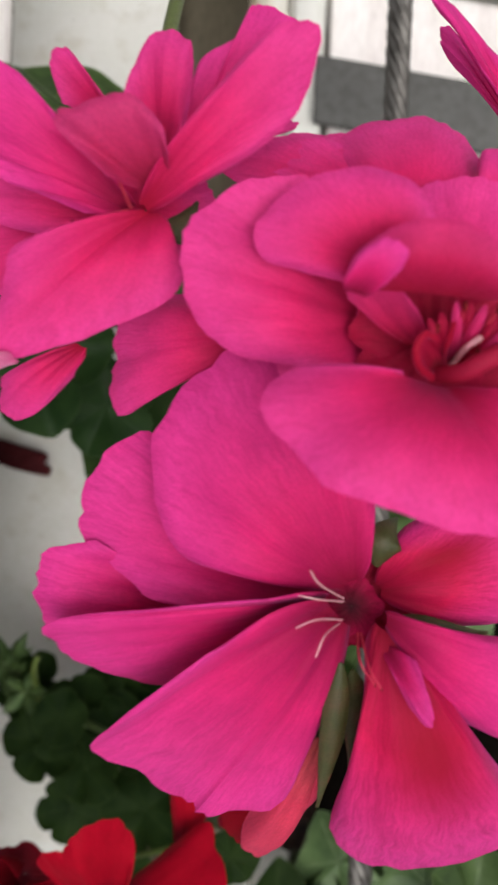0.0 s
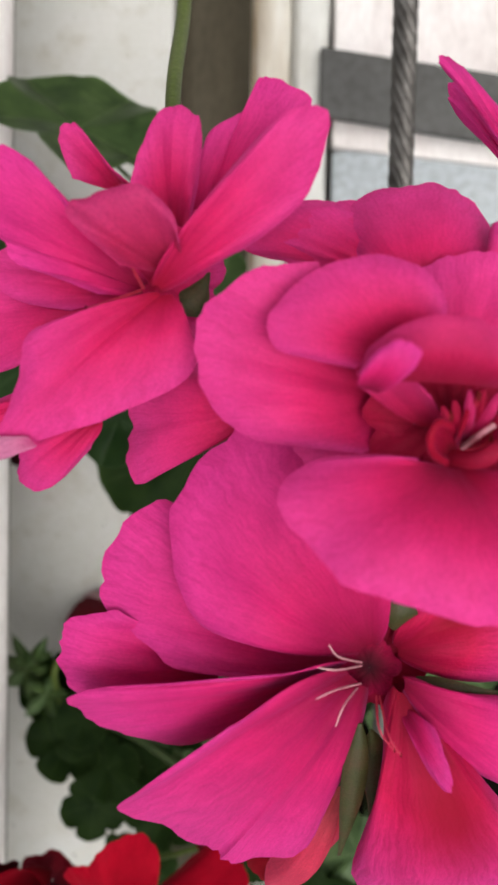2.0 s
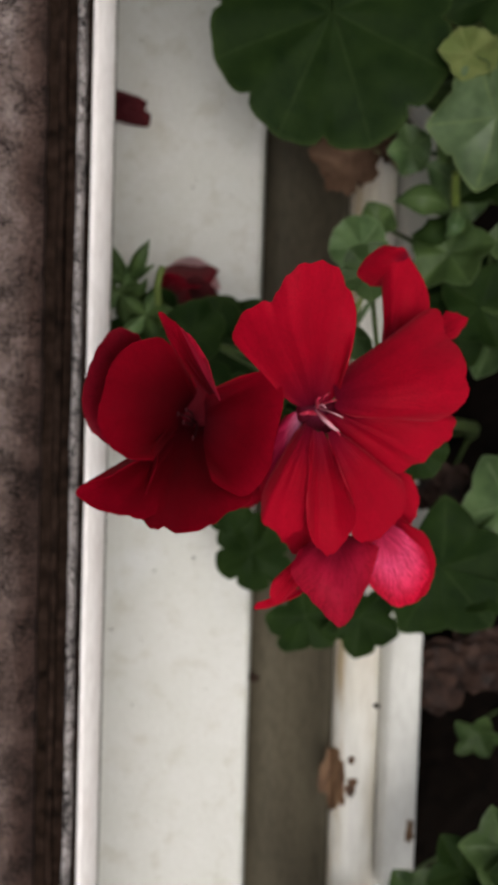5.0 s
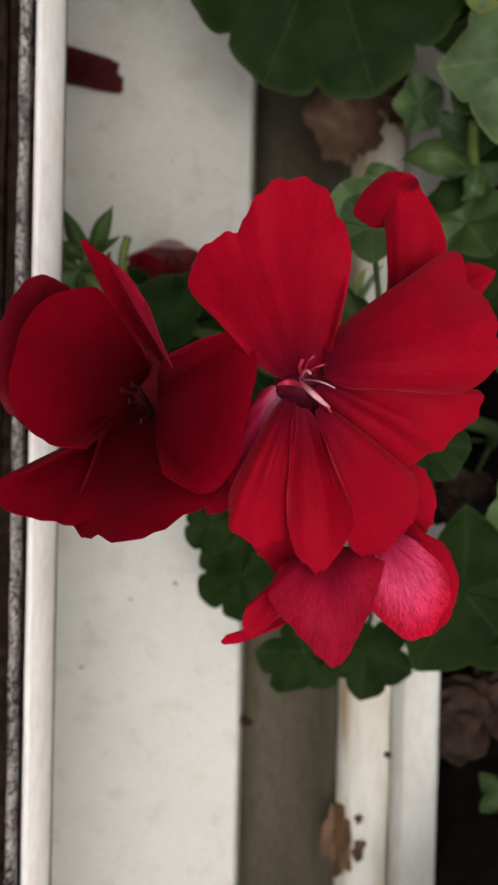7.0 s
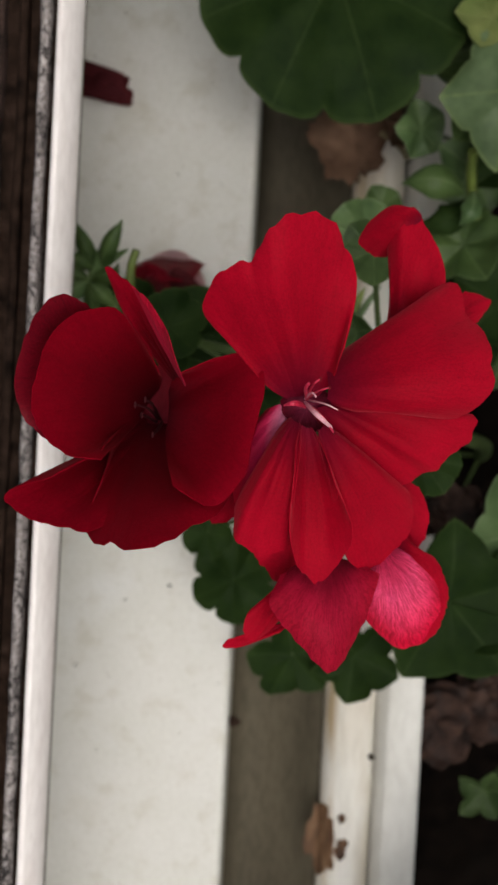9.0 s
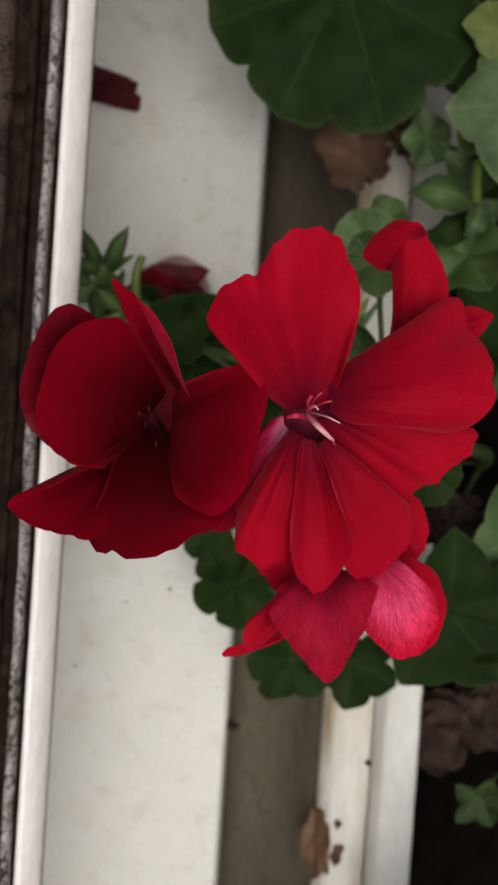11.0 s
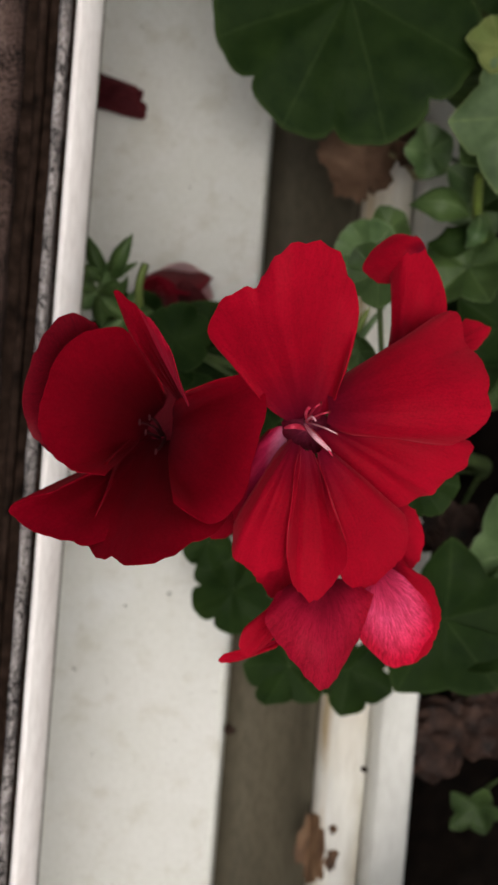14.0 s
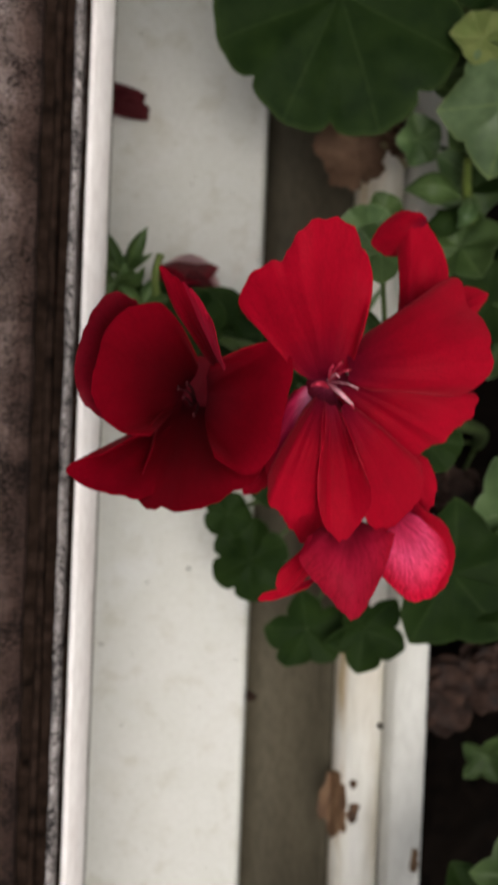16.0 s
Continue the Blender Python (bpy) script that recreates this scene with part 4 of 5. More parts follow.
leaf(red, (0.0858, -0.0638, 1.1120), 0.0076, (-0.2, 0.1, 1), 260, 5, 0.2, 0.1, LEAF_MID, stalk=KNEE, point=0.7, fold=0.2)
leaf(red, (0.0836, -0.0799, 1.1070), 0.0075, (-0.5, -0.3, 1), 220, 5, 0.14, 0.4, LEAF_MID, squash=0.5, stalk=KNEE)


def bud_sprig(parent, place, size, seed):
    """A young shoot: a stub of stem with a rosette of small folded leaves."""
    o = Vector(place)
    rnd = random.Random(seed)
    st = tube("shoot", [o + Vector((0.004, -0.006, -0.02)), o + Vector((0.001, -0.002, -0.008)), o], 0.0011, 0.0008, STEM, parent)
    for k in range(5):
        a = 2 * math.pi * (k / 5) + rnd.uniform(-0.35, 0.35)
        d = Vector((math.cos(a), math.sin(a), rnd.uniform(0.2, 0.6)))
        reach = size * rnd.uniform(0.8, 1.3)
        petal(st, o, o + d * reach * 0.5 + Vector((0, 0, size * 0.14)), o + d * reach, size * 0.30, size * 0.27, 0.42, 0.95, -0.8, LEAF_PALE if k % 2 else LEAF_MID, 0.6, "leaflet", 0.0003)


for place, size, turn in (((0.0224, -0.0754, 1.0490), 0.013, 40), ((0.0427, -0.0796, 1.0590), 0.014, 200), ((0.0564, -0.0871, 1.0590), 0.014, 290), ((0.0309, -0.0898, 1.0640), 0.014, 90),
                          ((0.0457, -0.0981, 1.0640), 0.013, 10), ((0.0646, -0.0792, 1.0440), 0.012, 60), ((0.0537, -0.0786, 1.0490), 0.013, 130), ((0.0690, -0.0922, 1.0540), 0.014, 30),
                          ((0.0475, -0.1013, 1.0540), 0.014, 220), ((0.0658, -0.1132, 1.0590), 0.015, 310), ((0.0287, -0.0932, 1.0490), 0.012, 80), ((0.0403, -0.1142, 1.0590), 0.012, 170)):
    leaf(red, place, size, (0.3 * math.cos(turn), 0.3 * math.sin(turn), 1), turn, 5, 0.24, 0.12, stalk=KNEE, ripple=1.5)
SPRIG = (0.0182, -0.0638, 1.0620)
for mid, tip, half in (((0.0158, -0.0583, 1.0680), (0.0127, -0.0519, 1.0670), 0.0022), ((0.0220, -0.0585, 1.0700), (0.0254, -0.0516, 1.0700), 0.0024), ((0.0154, -0.0619, 1.0680), (0.0107, -0.0598, 1.0660), 0.0022),
                       ((0.0227, -0.0607, 1.0660), (0.0263, -0.0578, 1.0640), 0.0010), ((0.0216, -0.0657, 1.0640), (0.0246, -0.0621, 1.0680), 0.0016)):
    petal(red, SPRIG, mid, tip, half, half * 0.9, 0.42, 0.95, -0.7, LEAF_MID, 0.5, "leaflet", 0.0003)
tube("shoot", [(0.0168, -0.0720, 1.0490), (0.0170, -0.0681, 1.0560), SPRIG], 0.0012, 0.0009, STEM, red)
bud_sprig(red, (0.0159, -0.0661, 1.0620), 0.0085, 2)
bud_sprig(red, (0.0244, -0.0727, 1.0660), 0.0080, 6)
tube("shoot", [(0.0295, -0.0780, 1.0640), (0.0281, -0.0658, 1.0700), (0.0297, -0.0592, 1.0720)], 0.0012, 0.0010, STEM, red)
tube("stem", [KNEE, (0.060, -0.085, 1.075), (0.0257, -0.0778, 1.0590), (0.0176, -0.0663, 1.0590)], 0.0014, 0.0010, STALK, red)

# ---- pink geranium ----
pink = thing("pink_geranium")
tagged(pink, "tall pink flowering geranium with round scalloped leaves", "plant")
PROOT = (0.165, 0.050, 0.974)
PKNEE = (0.124, 0.026, 1.210)
tube("stem", [PROOT, (0.155, 0.045, 1.06), (0.135, 0.036, 1.14), PKNEE], 0.0030, 0.0018, STEM, pink)
ga = flower(pink, (0.1199, -0.0024, 1.2732), 0.0026, PINK, label="open pink bloom")
whorl(ga, (0.1200, -0.0017, 1.2762), 0.0040, 7, 5, 0.001, MAROON)
whorl(ga, (0.1212, -0.0010, 1.2738), 0.0072, 7, 30, 0.001, THROAT)
blade(ga, (0.1196, 0.0011, 1.2787), [(0.1118, 0.0029, 1.2837), (0.1049, 0.0032, 1.2841), (0.0998, 0.0041, 1.2845), (0.0964, 0.0092, 1.2849), (0.0949, 0.0168, 1.2853), (0.0971, 0.0232, 1.2857), (0.1035, 0.0279, 1.2853), (0.1113, 0.0290, 1.2849), (0.1177, 0.0274, 1.2845), (0.1219, 0.0171, 1.2841), (0.1214, 0.0076, 1.2837)], 0.0050)
blade(ga, (0.1161, -0.0009, 1.2767), [(0.1046, -0.0015, 1.2817), (0.0972, -0.0017, 1.2811), (0.0927, 0.0010, 1.2806), (0.0875, 0.0049, 1.2800), (0.0865, 0.0094, 1.2794), (0.0893, 0.0158, 1.2788), (0.0942, 0.0190, 1.2783), (0.0984, 0.0139, 1.2777)], 0.0020)
blade(ga, (0.1007, -0.0043, 1.2717), [(0.0920, -0.0117, 1.2717), (0.0861, -0.0107, 1.2741), (0.0819, -0.0066, 1.2765), (0.0809, -0.0012, 1.2785), (0.0823, 0.0037, 1.2801), (0.0886, 0.0054, 1.2817)], 0.0020)
blade(ga, (0.1168, -0.0004, 1.2807), [(0.1064, -0.0090, 1.2717), (0.0978, -0.0134, 1.2751), (0.0896, -0.0110, 1.2786), (0.0851, -0.0083, 1.2820), (0.0842, -0.0051, 1.2847), (0.0868, -0.0030, 1.2867), (0.0976, -0.0011, 1.2887), (0.1086, 0.0009, 1.2907)], 0.0030)
blade(ga, (0.1184, -0.0013, 1.2817), [(0.1154, -0.0225, 1.2647), (0.1128, -0.0320, 1.2650), (0.1051, -0.0328, 1.2652), (0.1014, -0.0329, 1.2655), (0.0999, -0.0319, 1.2657), (0.0946, -0.0264, 1.2717), (0.0882, -0.0212, 1.2777), (0.0924, -0.0157, 1.2837), (0.1032, -0.0057, 1.2897)], 0.0040)
blade(ga, (0.1238, -0.0029, 1.2807), [(0.1328, -0.0163, 1.2717), (0.1421, -0.0245, 1.2697), (0.1458, -0.0354, 1.2677), (0.1290, -0.0405, 1.2657), (0.1188, -0.0353, 1.2677), (0.1218, -0.0226, 1.2697), (0.1225, -0.0130, 1.2717)], 0.0060, MARKED)
blade(ga, (0.1236, -0.0020, 1.2817), [(0.1295, -0.0040, 1.2797), (0.1391, -0.0045, 1.2773), (0.1429, -0.0082, 1.2749), (0.1431, -0.0183, 1.2737), (0.1352, -0.0165, 1.2737), (0.1304, -0.0126, 1.2737)], 0.0050)
blade(ga, (0.1240, -0.0056, 1.2807), [(0.1271, -0.0060, 1.2857), (0.1292, -0.0113, 1.2862), (0.1288, -0.0133, 1.2867), (0.1266, -0.0113, 1.2857), (0.1247, -0.0079, 1.2847)], 0.0020)
blade(ga, (0.1231, 0.0005, 1.2757), [(0.1242, 0.0054, 1.2777), (0.1265, 0.0092, 1.2766), (0.1341, 0.0118, 1.2754), (0.1426, 0.0112, 1.2743), (0.1464, 0.0036, 1.2737), (0.1412, -0.0026, 1.2737), (0.1345, -0.0042, 1.2737), (0.1273, -0.0022, 1.2737)], 0.0030, MARKED)
gb = flower(pink, (0.1273, 0.0316, 1.2837), 0.0026, ROSY, label="full double pink bloom")
whorl(gb, (0.1270, 0.0312, 1.2877), 0.0190, 6, 15, -0.001)
whorl(gb, (0.1270, 0.0302, 1.2900), 0.0095, 6, 40, -0.003, THROAT)
blade(gb, (0.1198, 0.0320, 1.2877), [(0.1175, 0.0261, 1.2917), (0.1109, 0.0268, 1.2932), (0.1050, 0.0277, 1.2947), (0.1009, 0.0309, 1.2962), (0.0993, 0.0353, 1.2977), (0.0995, 0.0391, 1.2972), (0.1019, 0.0430, 1.2967), (0.1065, 0.0459, 1.2962), (0.1123, 0.0460, 1.2957)], 0.0030)
blade(gb, (0.1202, 0.0378, 1.2960), [(0.1162, 0.0353, 1.2975), (0.1116, 0.0360, 1.2985), (0.1083, 0.0370, 1.2985), (0.1071, 0.0393, 1.2985), (0.1080, 0.0419, 1.2985), (0.1113, 0.0447, 1.2985), (0.1151, 0.0463, 1.2980), (0.1194, 0.0468, 1.2980), (0.1232, 0.0453, 1.2980), (0.1252, 0.0421, 1.2980), (0.1253, 0.0396, 1.2980)], 0.0022)
blade(gb, (0.1247, 0.0441, 1.2860), [(0.1170, 0.0471, 1.2820), (0.1156, 0.0516, 1.2800), (0.1157, 0.0549, 1.2790), (0.1174, 0.0565, 1.2790), (0.1208, 0.0574, 1.2790), (0.1250, 0.0580, 1.2790), (0.1285, 0.0572, 1.2790), (0.1314, 0.0550, 1.2790), (0.1336, 0.0513, 1.2800), (0.1340, 0.0480, 1.2810), (0.1321, 0.0433, 1.2830)], 0.0020)
blade(gb, (0.1246, 0.0338, 1.3000), [(0.1162, 0.0345, 1.3030), (0.1173, 0.0374, 1.3040), (0.1208, 0.0396, 1.3051), (0.1249, 0.0402, 1.3055), (0.1285, 0.0396, 1.3051), (0.1318, 0.0372, 1.3039), (0.1322, 0.0338, 1.3022)], 0.0022, ARCH, broad=0.75)
blade(gb, (0.1172, 0.0330, 1.3045), [(0.1163, 0.0345, 1.3068), (0.1174, 0.0364, 1.3078), (0.1197, 0.0377, 1.3084), (0.1215, 0.0372, 1.3084), (0.1216, 0.0355, 1.3074), (0.1198, 0.0337, 1.3058)], 0.0014, PINK, broad=0.5)
blade(gb, (0.1267, 0.0252, 1.2947), [(0.1357, 0.0249, 1.3017), (0.1394, 0.0202, 1.3030), (0.1381, 0.0129, 1.3042), (0.1342, 0.0101, 1.3055), (0.1279, 0.0110, 1.3068), (0.1222, 0.0124, 1.3081), (0.1151, 0.0150, 1.3079), (0.1111, 0.0188, 1.3062), (0.1088, 0.0227, 1.3046), (0.1118, 0.0259, 1.3030), (0.1176, 0.0266, 1.3013), (0.1225, 0.0262, 1.2997)], 0.0050)
blade(gb, (0.1052, 0.0303, 1.2797), [(0.0993, 0.0274, 1.2777), (0.0923, 0.0216, 1.2768), (0.0901, 0.0205, 1.2760), (0.0883, 0.0241, 1.2751), (0.0893, 0.0277, 1.2751), (0.0887, 0.0306, 1.2760), (0.0916, 0.0351, 1.2768), (0.0976, 0.0359, 1.2777)], 0.0030)
blade(gb, (0.1212, 0.0472, 1.2797), [(0.1086, 0.0501, 1.2787), (0.1065, 0.0526, 1.2782), (0.1095, 0.0544, 1.2777), (0.1140, 0.0551, 1.2787), (0.1171, 0.0541, 1.2797)], 0.0020)
blade(gb, (0.1315, 0.0413, 1.2837), [(0.1314, 0.0485, 1.2857), (0.1318, 0.0521, 1.2857), (0.1381, 0.0526, 1.2857), (0.1432, 0.0472, 1.2857), (0.1389, 0.0383, 1.2857)], 0.0030)
blade(gb, (0.1321, 0.0314, 1.2877), [(0.1340, 0.0361, 1.2917), (0.1430, 0.0392, 1.2917), (0.1462, 0.0312, 1.2917), (0.1386, 0.0254, 1.2907), (0.1331, 0.0279, 1.2897)], 0.0030)
blade(gb, (0.1218, 0.0480, 1.2790), [(0.1121, 0.0470, 1.2775), (0.1076, 0.0491, 1.2775), (0.1067, 0.0517, 1.2775), (0.1091, 0.0543, 1.2775), (0.1126, 0.0558, 1.2775), (0.1167, 0.0563, 1.2775), (0.1208, 0.0537, 1.2775)], 0.0020)
blade(gb, (0.1158, 0.0495, 1.2790), [(0.1115, 0.0487, 1.2770), (0.1063, 0.0491, 1.2770), (0.1026, 0.0504, 1.2770), (0.1012, 0.0522, 1.2770), (0.1033, 0.0537, 1.2770), (0.1077, 0.0554, 1.2770), (0.1121, 0.0564, 1.2770), (0.1161, 0.0561, 1.2770)], 0.0010)
gc = flower(pink, (0.0928, 0.0462, 1.2758), 0.0014, ROSY, label="ragged pink bloom")
whorl(gc, (0.0926, 0.0458, 1.2781), 0.0080, 6, 25, 0.001)
blade(gc, (0.0923, 0.0443, 1.2850), [(0.0896, 0.0478, 1.2880), (0.0863, 0.0504, 1.2890), (0.0837, 0.0530, 1.2900), (0.0806, 0.0573, 1.2905), (0.0768, 0.0591, 1.2910), (0.0734, 0.0578, 1.2910), (0.0715, 0.0545, 1.2905), (0.0720, 0.0512, 1.2900), (0.0767, 0.0491, 1.2890), (0.0780, 0.0465, 1.2888), (0.0811, 0.0456, 1.2880), (0.0871, 0.0435, 1.2870)], 0.0022, PINK)
blade(gc, (0.0881, 0.0573, 1.2763), [(0.0821, 0.0580, 1.2800), (0.0807, 0.0628, 1.2808), (0.0820, 0.0643, 1.2815), (0.0835, 0.0637, 1.2815), (0.0865, 0.0595, 1.2808), (0.0881, 0.0584, 1.2800)], 0.0020)
blade(gc, (0.0947, 0.0521, 1.2781), [(0.0900, 0.0567, 1.2838), (0.0925, 0.0640, 1.2842), (0.0952, 0.0659, 1.2845), (0.0979, 0.0644, 1.2842), (0.0981, 0.0591, 1.2830), (0.0968, 0.0530, 1.2819)], 0.0030)
blade(gc, (0.0953, 0.0465, 1.2866), [(0.0910, 0.0458, 1.2951), (0.0849, 0.0511, 1.2958), (0.0869, 0.0527, 1.2966), (0.0930, 0.0541, 1.2966), (0.0966, 0.0515, 1.2958), (0.0974, 0.0482, 1.2951)], 0.0030, SALMON)
blade(gc, (0.0972, 0.0527, 1.2760), [(0.0968, 0.0561, 1.2790), (0.0980, 0.0617, 1.2800), (0.0995, 0.0642, 1.2810), (0.1037, 0.0662, 1.2815), (0.1044, 0.0689, 1.2820), (0.1055, 0.0698, 1.2820), (0.1081, 0.0685, 1.2825), (0.1111, 0.0670, 1.2825), (0.1090, 0.0622, 1.2805), (0.1032, 0.0569, 1.2785)], 0.0010, PINK, broad=0.3)
blade(gc, (0.0937, 0.0440, 1.2875), [(0.0972, 0.0494, 1.2925), (0.1007, 0.0540, 1.2940), (0.1045, 0.0584, 1.2952), (0.1086, 0.0621, 1.2960), (0.1110, 0.0630, 1.2960), (0.1129, 0.0615, 1.2955), (0.1128, 0.0581, 1.2940), (0.1108, 0.0542, 1.2925), (0.1088, 0.0518, 1.2915), (0.1050, 0.0489, 1.2900), (0.1006, 0.0468, 1.2890)], 0.0026, ROSY)
blade(gc, (0.0948, 0.0436, 1.2885), [(0.0898, 0.0414, 1.2900), (0.0870, 0.0386, 1.2900), (0.0843, 0.0391, 1.2905), (0.0821, 0.0396, 1.2912), (0.0797, 0.0378, 1.2912), (0.0790, 0.0340, 1.2908), (0.0783, 0.0309, 1.2902), (0.0757, 0.0259, 1.2895), (0.0796, 0.0264, 1.2895), (0.0865, 0.0284, 1.2898), (0.0928, 0.0308, 1.2902), (0.0980, 0.0339, 1.2905), (0.0992, 0.0371, 1.2905), (0.0977, 0.0402, 1.2900)], 0.0028)
blade(gc, (0.0806, 0.0265, 1.2902), [(0.0785, 0.0269, 1.2905), (0.0769, 0.0269, 1.2905), (0.0757, 0.0257, 1.2905), (0.0759, 0.0242, 1.2905), (0.0779, 0.0246, 1.2905), (0.0798, 0.0256, 1.2905)], 0.0004, PALE, broad=0.7)
blade(gc, (0.0892, 0.0447, 1.2781), [(0.0820, 0.0421, 1.2800), (0.0752, 0.0432, 1.2796), (0.0705, 0.0467, 1.2791), (0.0752, 0.0501, 1.2796), (0.0805, 0.0473, 1.2800)], 0.0020)
blade(gc, (0.0867, 0.0427, 1.2763), [(0.0768, 0.0373, 1.2763), (0.0740, 0.0349, 1.2753), (0.0679, 0.0338, 1.2744), (0.0655, 0.0353, 1.2734), (0.0667, 0.0411, 1.2744), (0.0712, 0.0451, 1.2753), (0.0799, 0.0434, 1.2763)], 0.0020)
blade(gc, (0.0781, 0.0314, 1.2706), [(0.0717, 0.0273, 1.2706), (0.0643, 0.0240, 1.2699), (0.0600, 0.0248, 1.2691), (0.0608, 0.0280, 1.2691), (0.0676, 0.0300, 1.2699), (0.0733, 0.0321, 1.2706)], 0.0010)
blade(gc, (0.0857, 0.0290, 1.2791), [(0.0846, 0.0252, 1.2791), (0.0803, 0.0206, 1.2783), (0.0764, 0.0195, 1.2776), (0.0750, 0.0217, 1.2776), (0.0756, 0.0248, 1.2783), (0.0804, 0.0272, 1.2791)], 0.0020)
blade(gc, (0.0929, 0.0477, 1.2781), [(0.0936, 0.0531, 1.2763), (0.0966, 0.0562, 1.2758), (0.1024, 0.0579, 1.2753), (0.1083, 0.0594, 1.2749), (0.1103, 0.0587, 1.2744), (0.1100, 0.0574, 1.2749), (0.1032, 0.0550, 1.2753), (0.1002, 0.0518, 1.2758), (0.0964, 0.0486, 1.2763)], 0.0030)
GC_STAMENS = (((0.0923, 0.0442, 1.2870), (0.0918, 0.0457, 1.2905), (0.0915, 0.0467, 1.2915)), ((0.0920, 0.0439, 1.2870), (0.0892, 0.0423, 1.2905), (0.0867, 0.0413, 1.2915)))
gd = flower(pink, (0.1424, 0.0615, 1.2597), 0.0022, PINK, label="pink bloom seen from its side")
blade(gd, (0.1412, 0.0598, 1.2657), [(0.1358, 0.0641, 1.2717), (0.1307, 0.0697, 1.2737), (0.1263, 0.0735, 1.2757), (0.1295, 0.0739, 1.2737), (0.1366, 0.0678, 1.2717)], 0.0010)
blade(gd, (0.1421, 0.0588, 1.2617), [(0.1362, 0.0643, 1.2657), (0.1317, 0.0680, 1.2669), (0.1291, 0.0712, 1.2681), (0.1291, 0.0734, 1.2681), (0.1315, 0.0727, 1.2669), (0.1372, 0.0658, 1.2657)], 0.0010)
ge = flower(pink, (0.1178, -0.0224, 1.2597), 0.0022, CORAL, "bud", "coral pink bud")
blade(ge, (0.1150, -0.0215, 1.2617), [(0.1054, -0.0260, 1.2610), (0.1031, -0.0311, 1.2570), (0.1025, -0.0364, 1.2530), (0.1042, -0.0408, 1.2510), (0.1083, -0.0443, 1.2490), (0.1090, -0.0354, 1.2540)], 0.0040, CRIMSON_SHADED)
blade(ge, (0.1178, -0.0217, 1.2637), [(0.1148, -0.0264, 1.2590), (0.1149, -0.0358, 1.2550), (0.1134, -0.0428, 1.2510), (0.1101, -0.0457, 1.2490), (0.1070, -0.0423, 1.2530), (0.1073, -0.0350, 1.2570), (0.1091, -0.0275, 1.2620)], 0.0060)
blade(ge, (0.1190, -0.0217, 1.2610), [(0.1195, -0.0259, 1.2597), (0.1190, -0.0310, 1.2574), (0.1150, -0.0370, 1.2540), (0.1120, -0.0400, 1.2530), (0.1120, -0.0330, 1.2560)], 0.0030)
for place in ((0.1201, -0.0027, 1.2717), (0.1276, 0.0320, 1.2797), (0.0926, 0.0464, 1.2740), (0.1430, 0.0623, 1.2567), (0.1181, -0.0234, 1.2567)):
    tube("flower_stalk", [PKNEE, (Vector(PKNEE) + Vector(place)) / 2 + Vector((0, 0, 0.004)), place], 0.0012, 0.0008, STEM, pink)


def sepal(parent, base, mid, tip, half):
    petal(parent, base, mid, tip, half, half, 0.36, 1.5, -0.5, SEPAL, 0.5, "sepal", 0.0005)


for a, b, c in GC_STAMENS:
    filament(gc, a, b, c, 0.00022, STAMEN, ANTHER)
sepal(ga, (0.1189, -0.0084, 1.2777), (0.1184, -0.0184, 1.2747), (0.1172, -0.0301, 1.2677), 0.0015)
sepal(ga, (0.1204, -0.0092, 1.2777), (0.1214, -0.0171, 1.2717), (0.1212, -0.0244, 1.2677), 0.0016)
sepal(ga, (0.1228, 0.0037, 1.2777), (0.1234, 0.0072, 1.2797), (0.1251, 0.0094, 1.2757), 0.0024)
sepal(ga, (0.1258, -0.0024, 1.2777), (0.1301, -0.0032, 1.2797), (0.1365, -0.0038, 1.2777), 0.0010)
sepal(gc, (0.0957, 0.0424, 1.2800), (0.0975, 0.0439, 1.2800), (0.0989, 0.0471, 1.2781), 0.0018)
for a, b, c in (((0.1188, -0.0002, 1.2797), (0.1157, 0.0025, 1.2877), (0.1145, 0.0043, 1.2897)), ((0.1188, -0.0006, 1.2797), (0.1155, 0.0007, 1.2867), (0.1133, 0.0012, 1.2877)),
                ((0.1188, -0.0028, 1.2797), (0.1156, -0.0016, 1.2867), (0.1132, -0.0025, 1.2877)), ((0.1185, -0.0032, 1.2797), (0.1165, -0.0034, 1.2867), (0.1156, -0.0059, 1.2867))):
    filament(ga, a, b, c, 0.00014, FILAMENT)
for a, b, c in (((0.1211, -0.0043, 1.2797), (0.1218, -0.0071, 1.2857), (0.1233, -0.0094, 1.2857)), ((0.1207, -0.0043, 1.2797), (0.1207, -0.0064, 1.2857), (0.1226, -0.0092, 1.2847))):
    filament(ga, a, b, c, 0.00015, STAMEN, ANTHER)
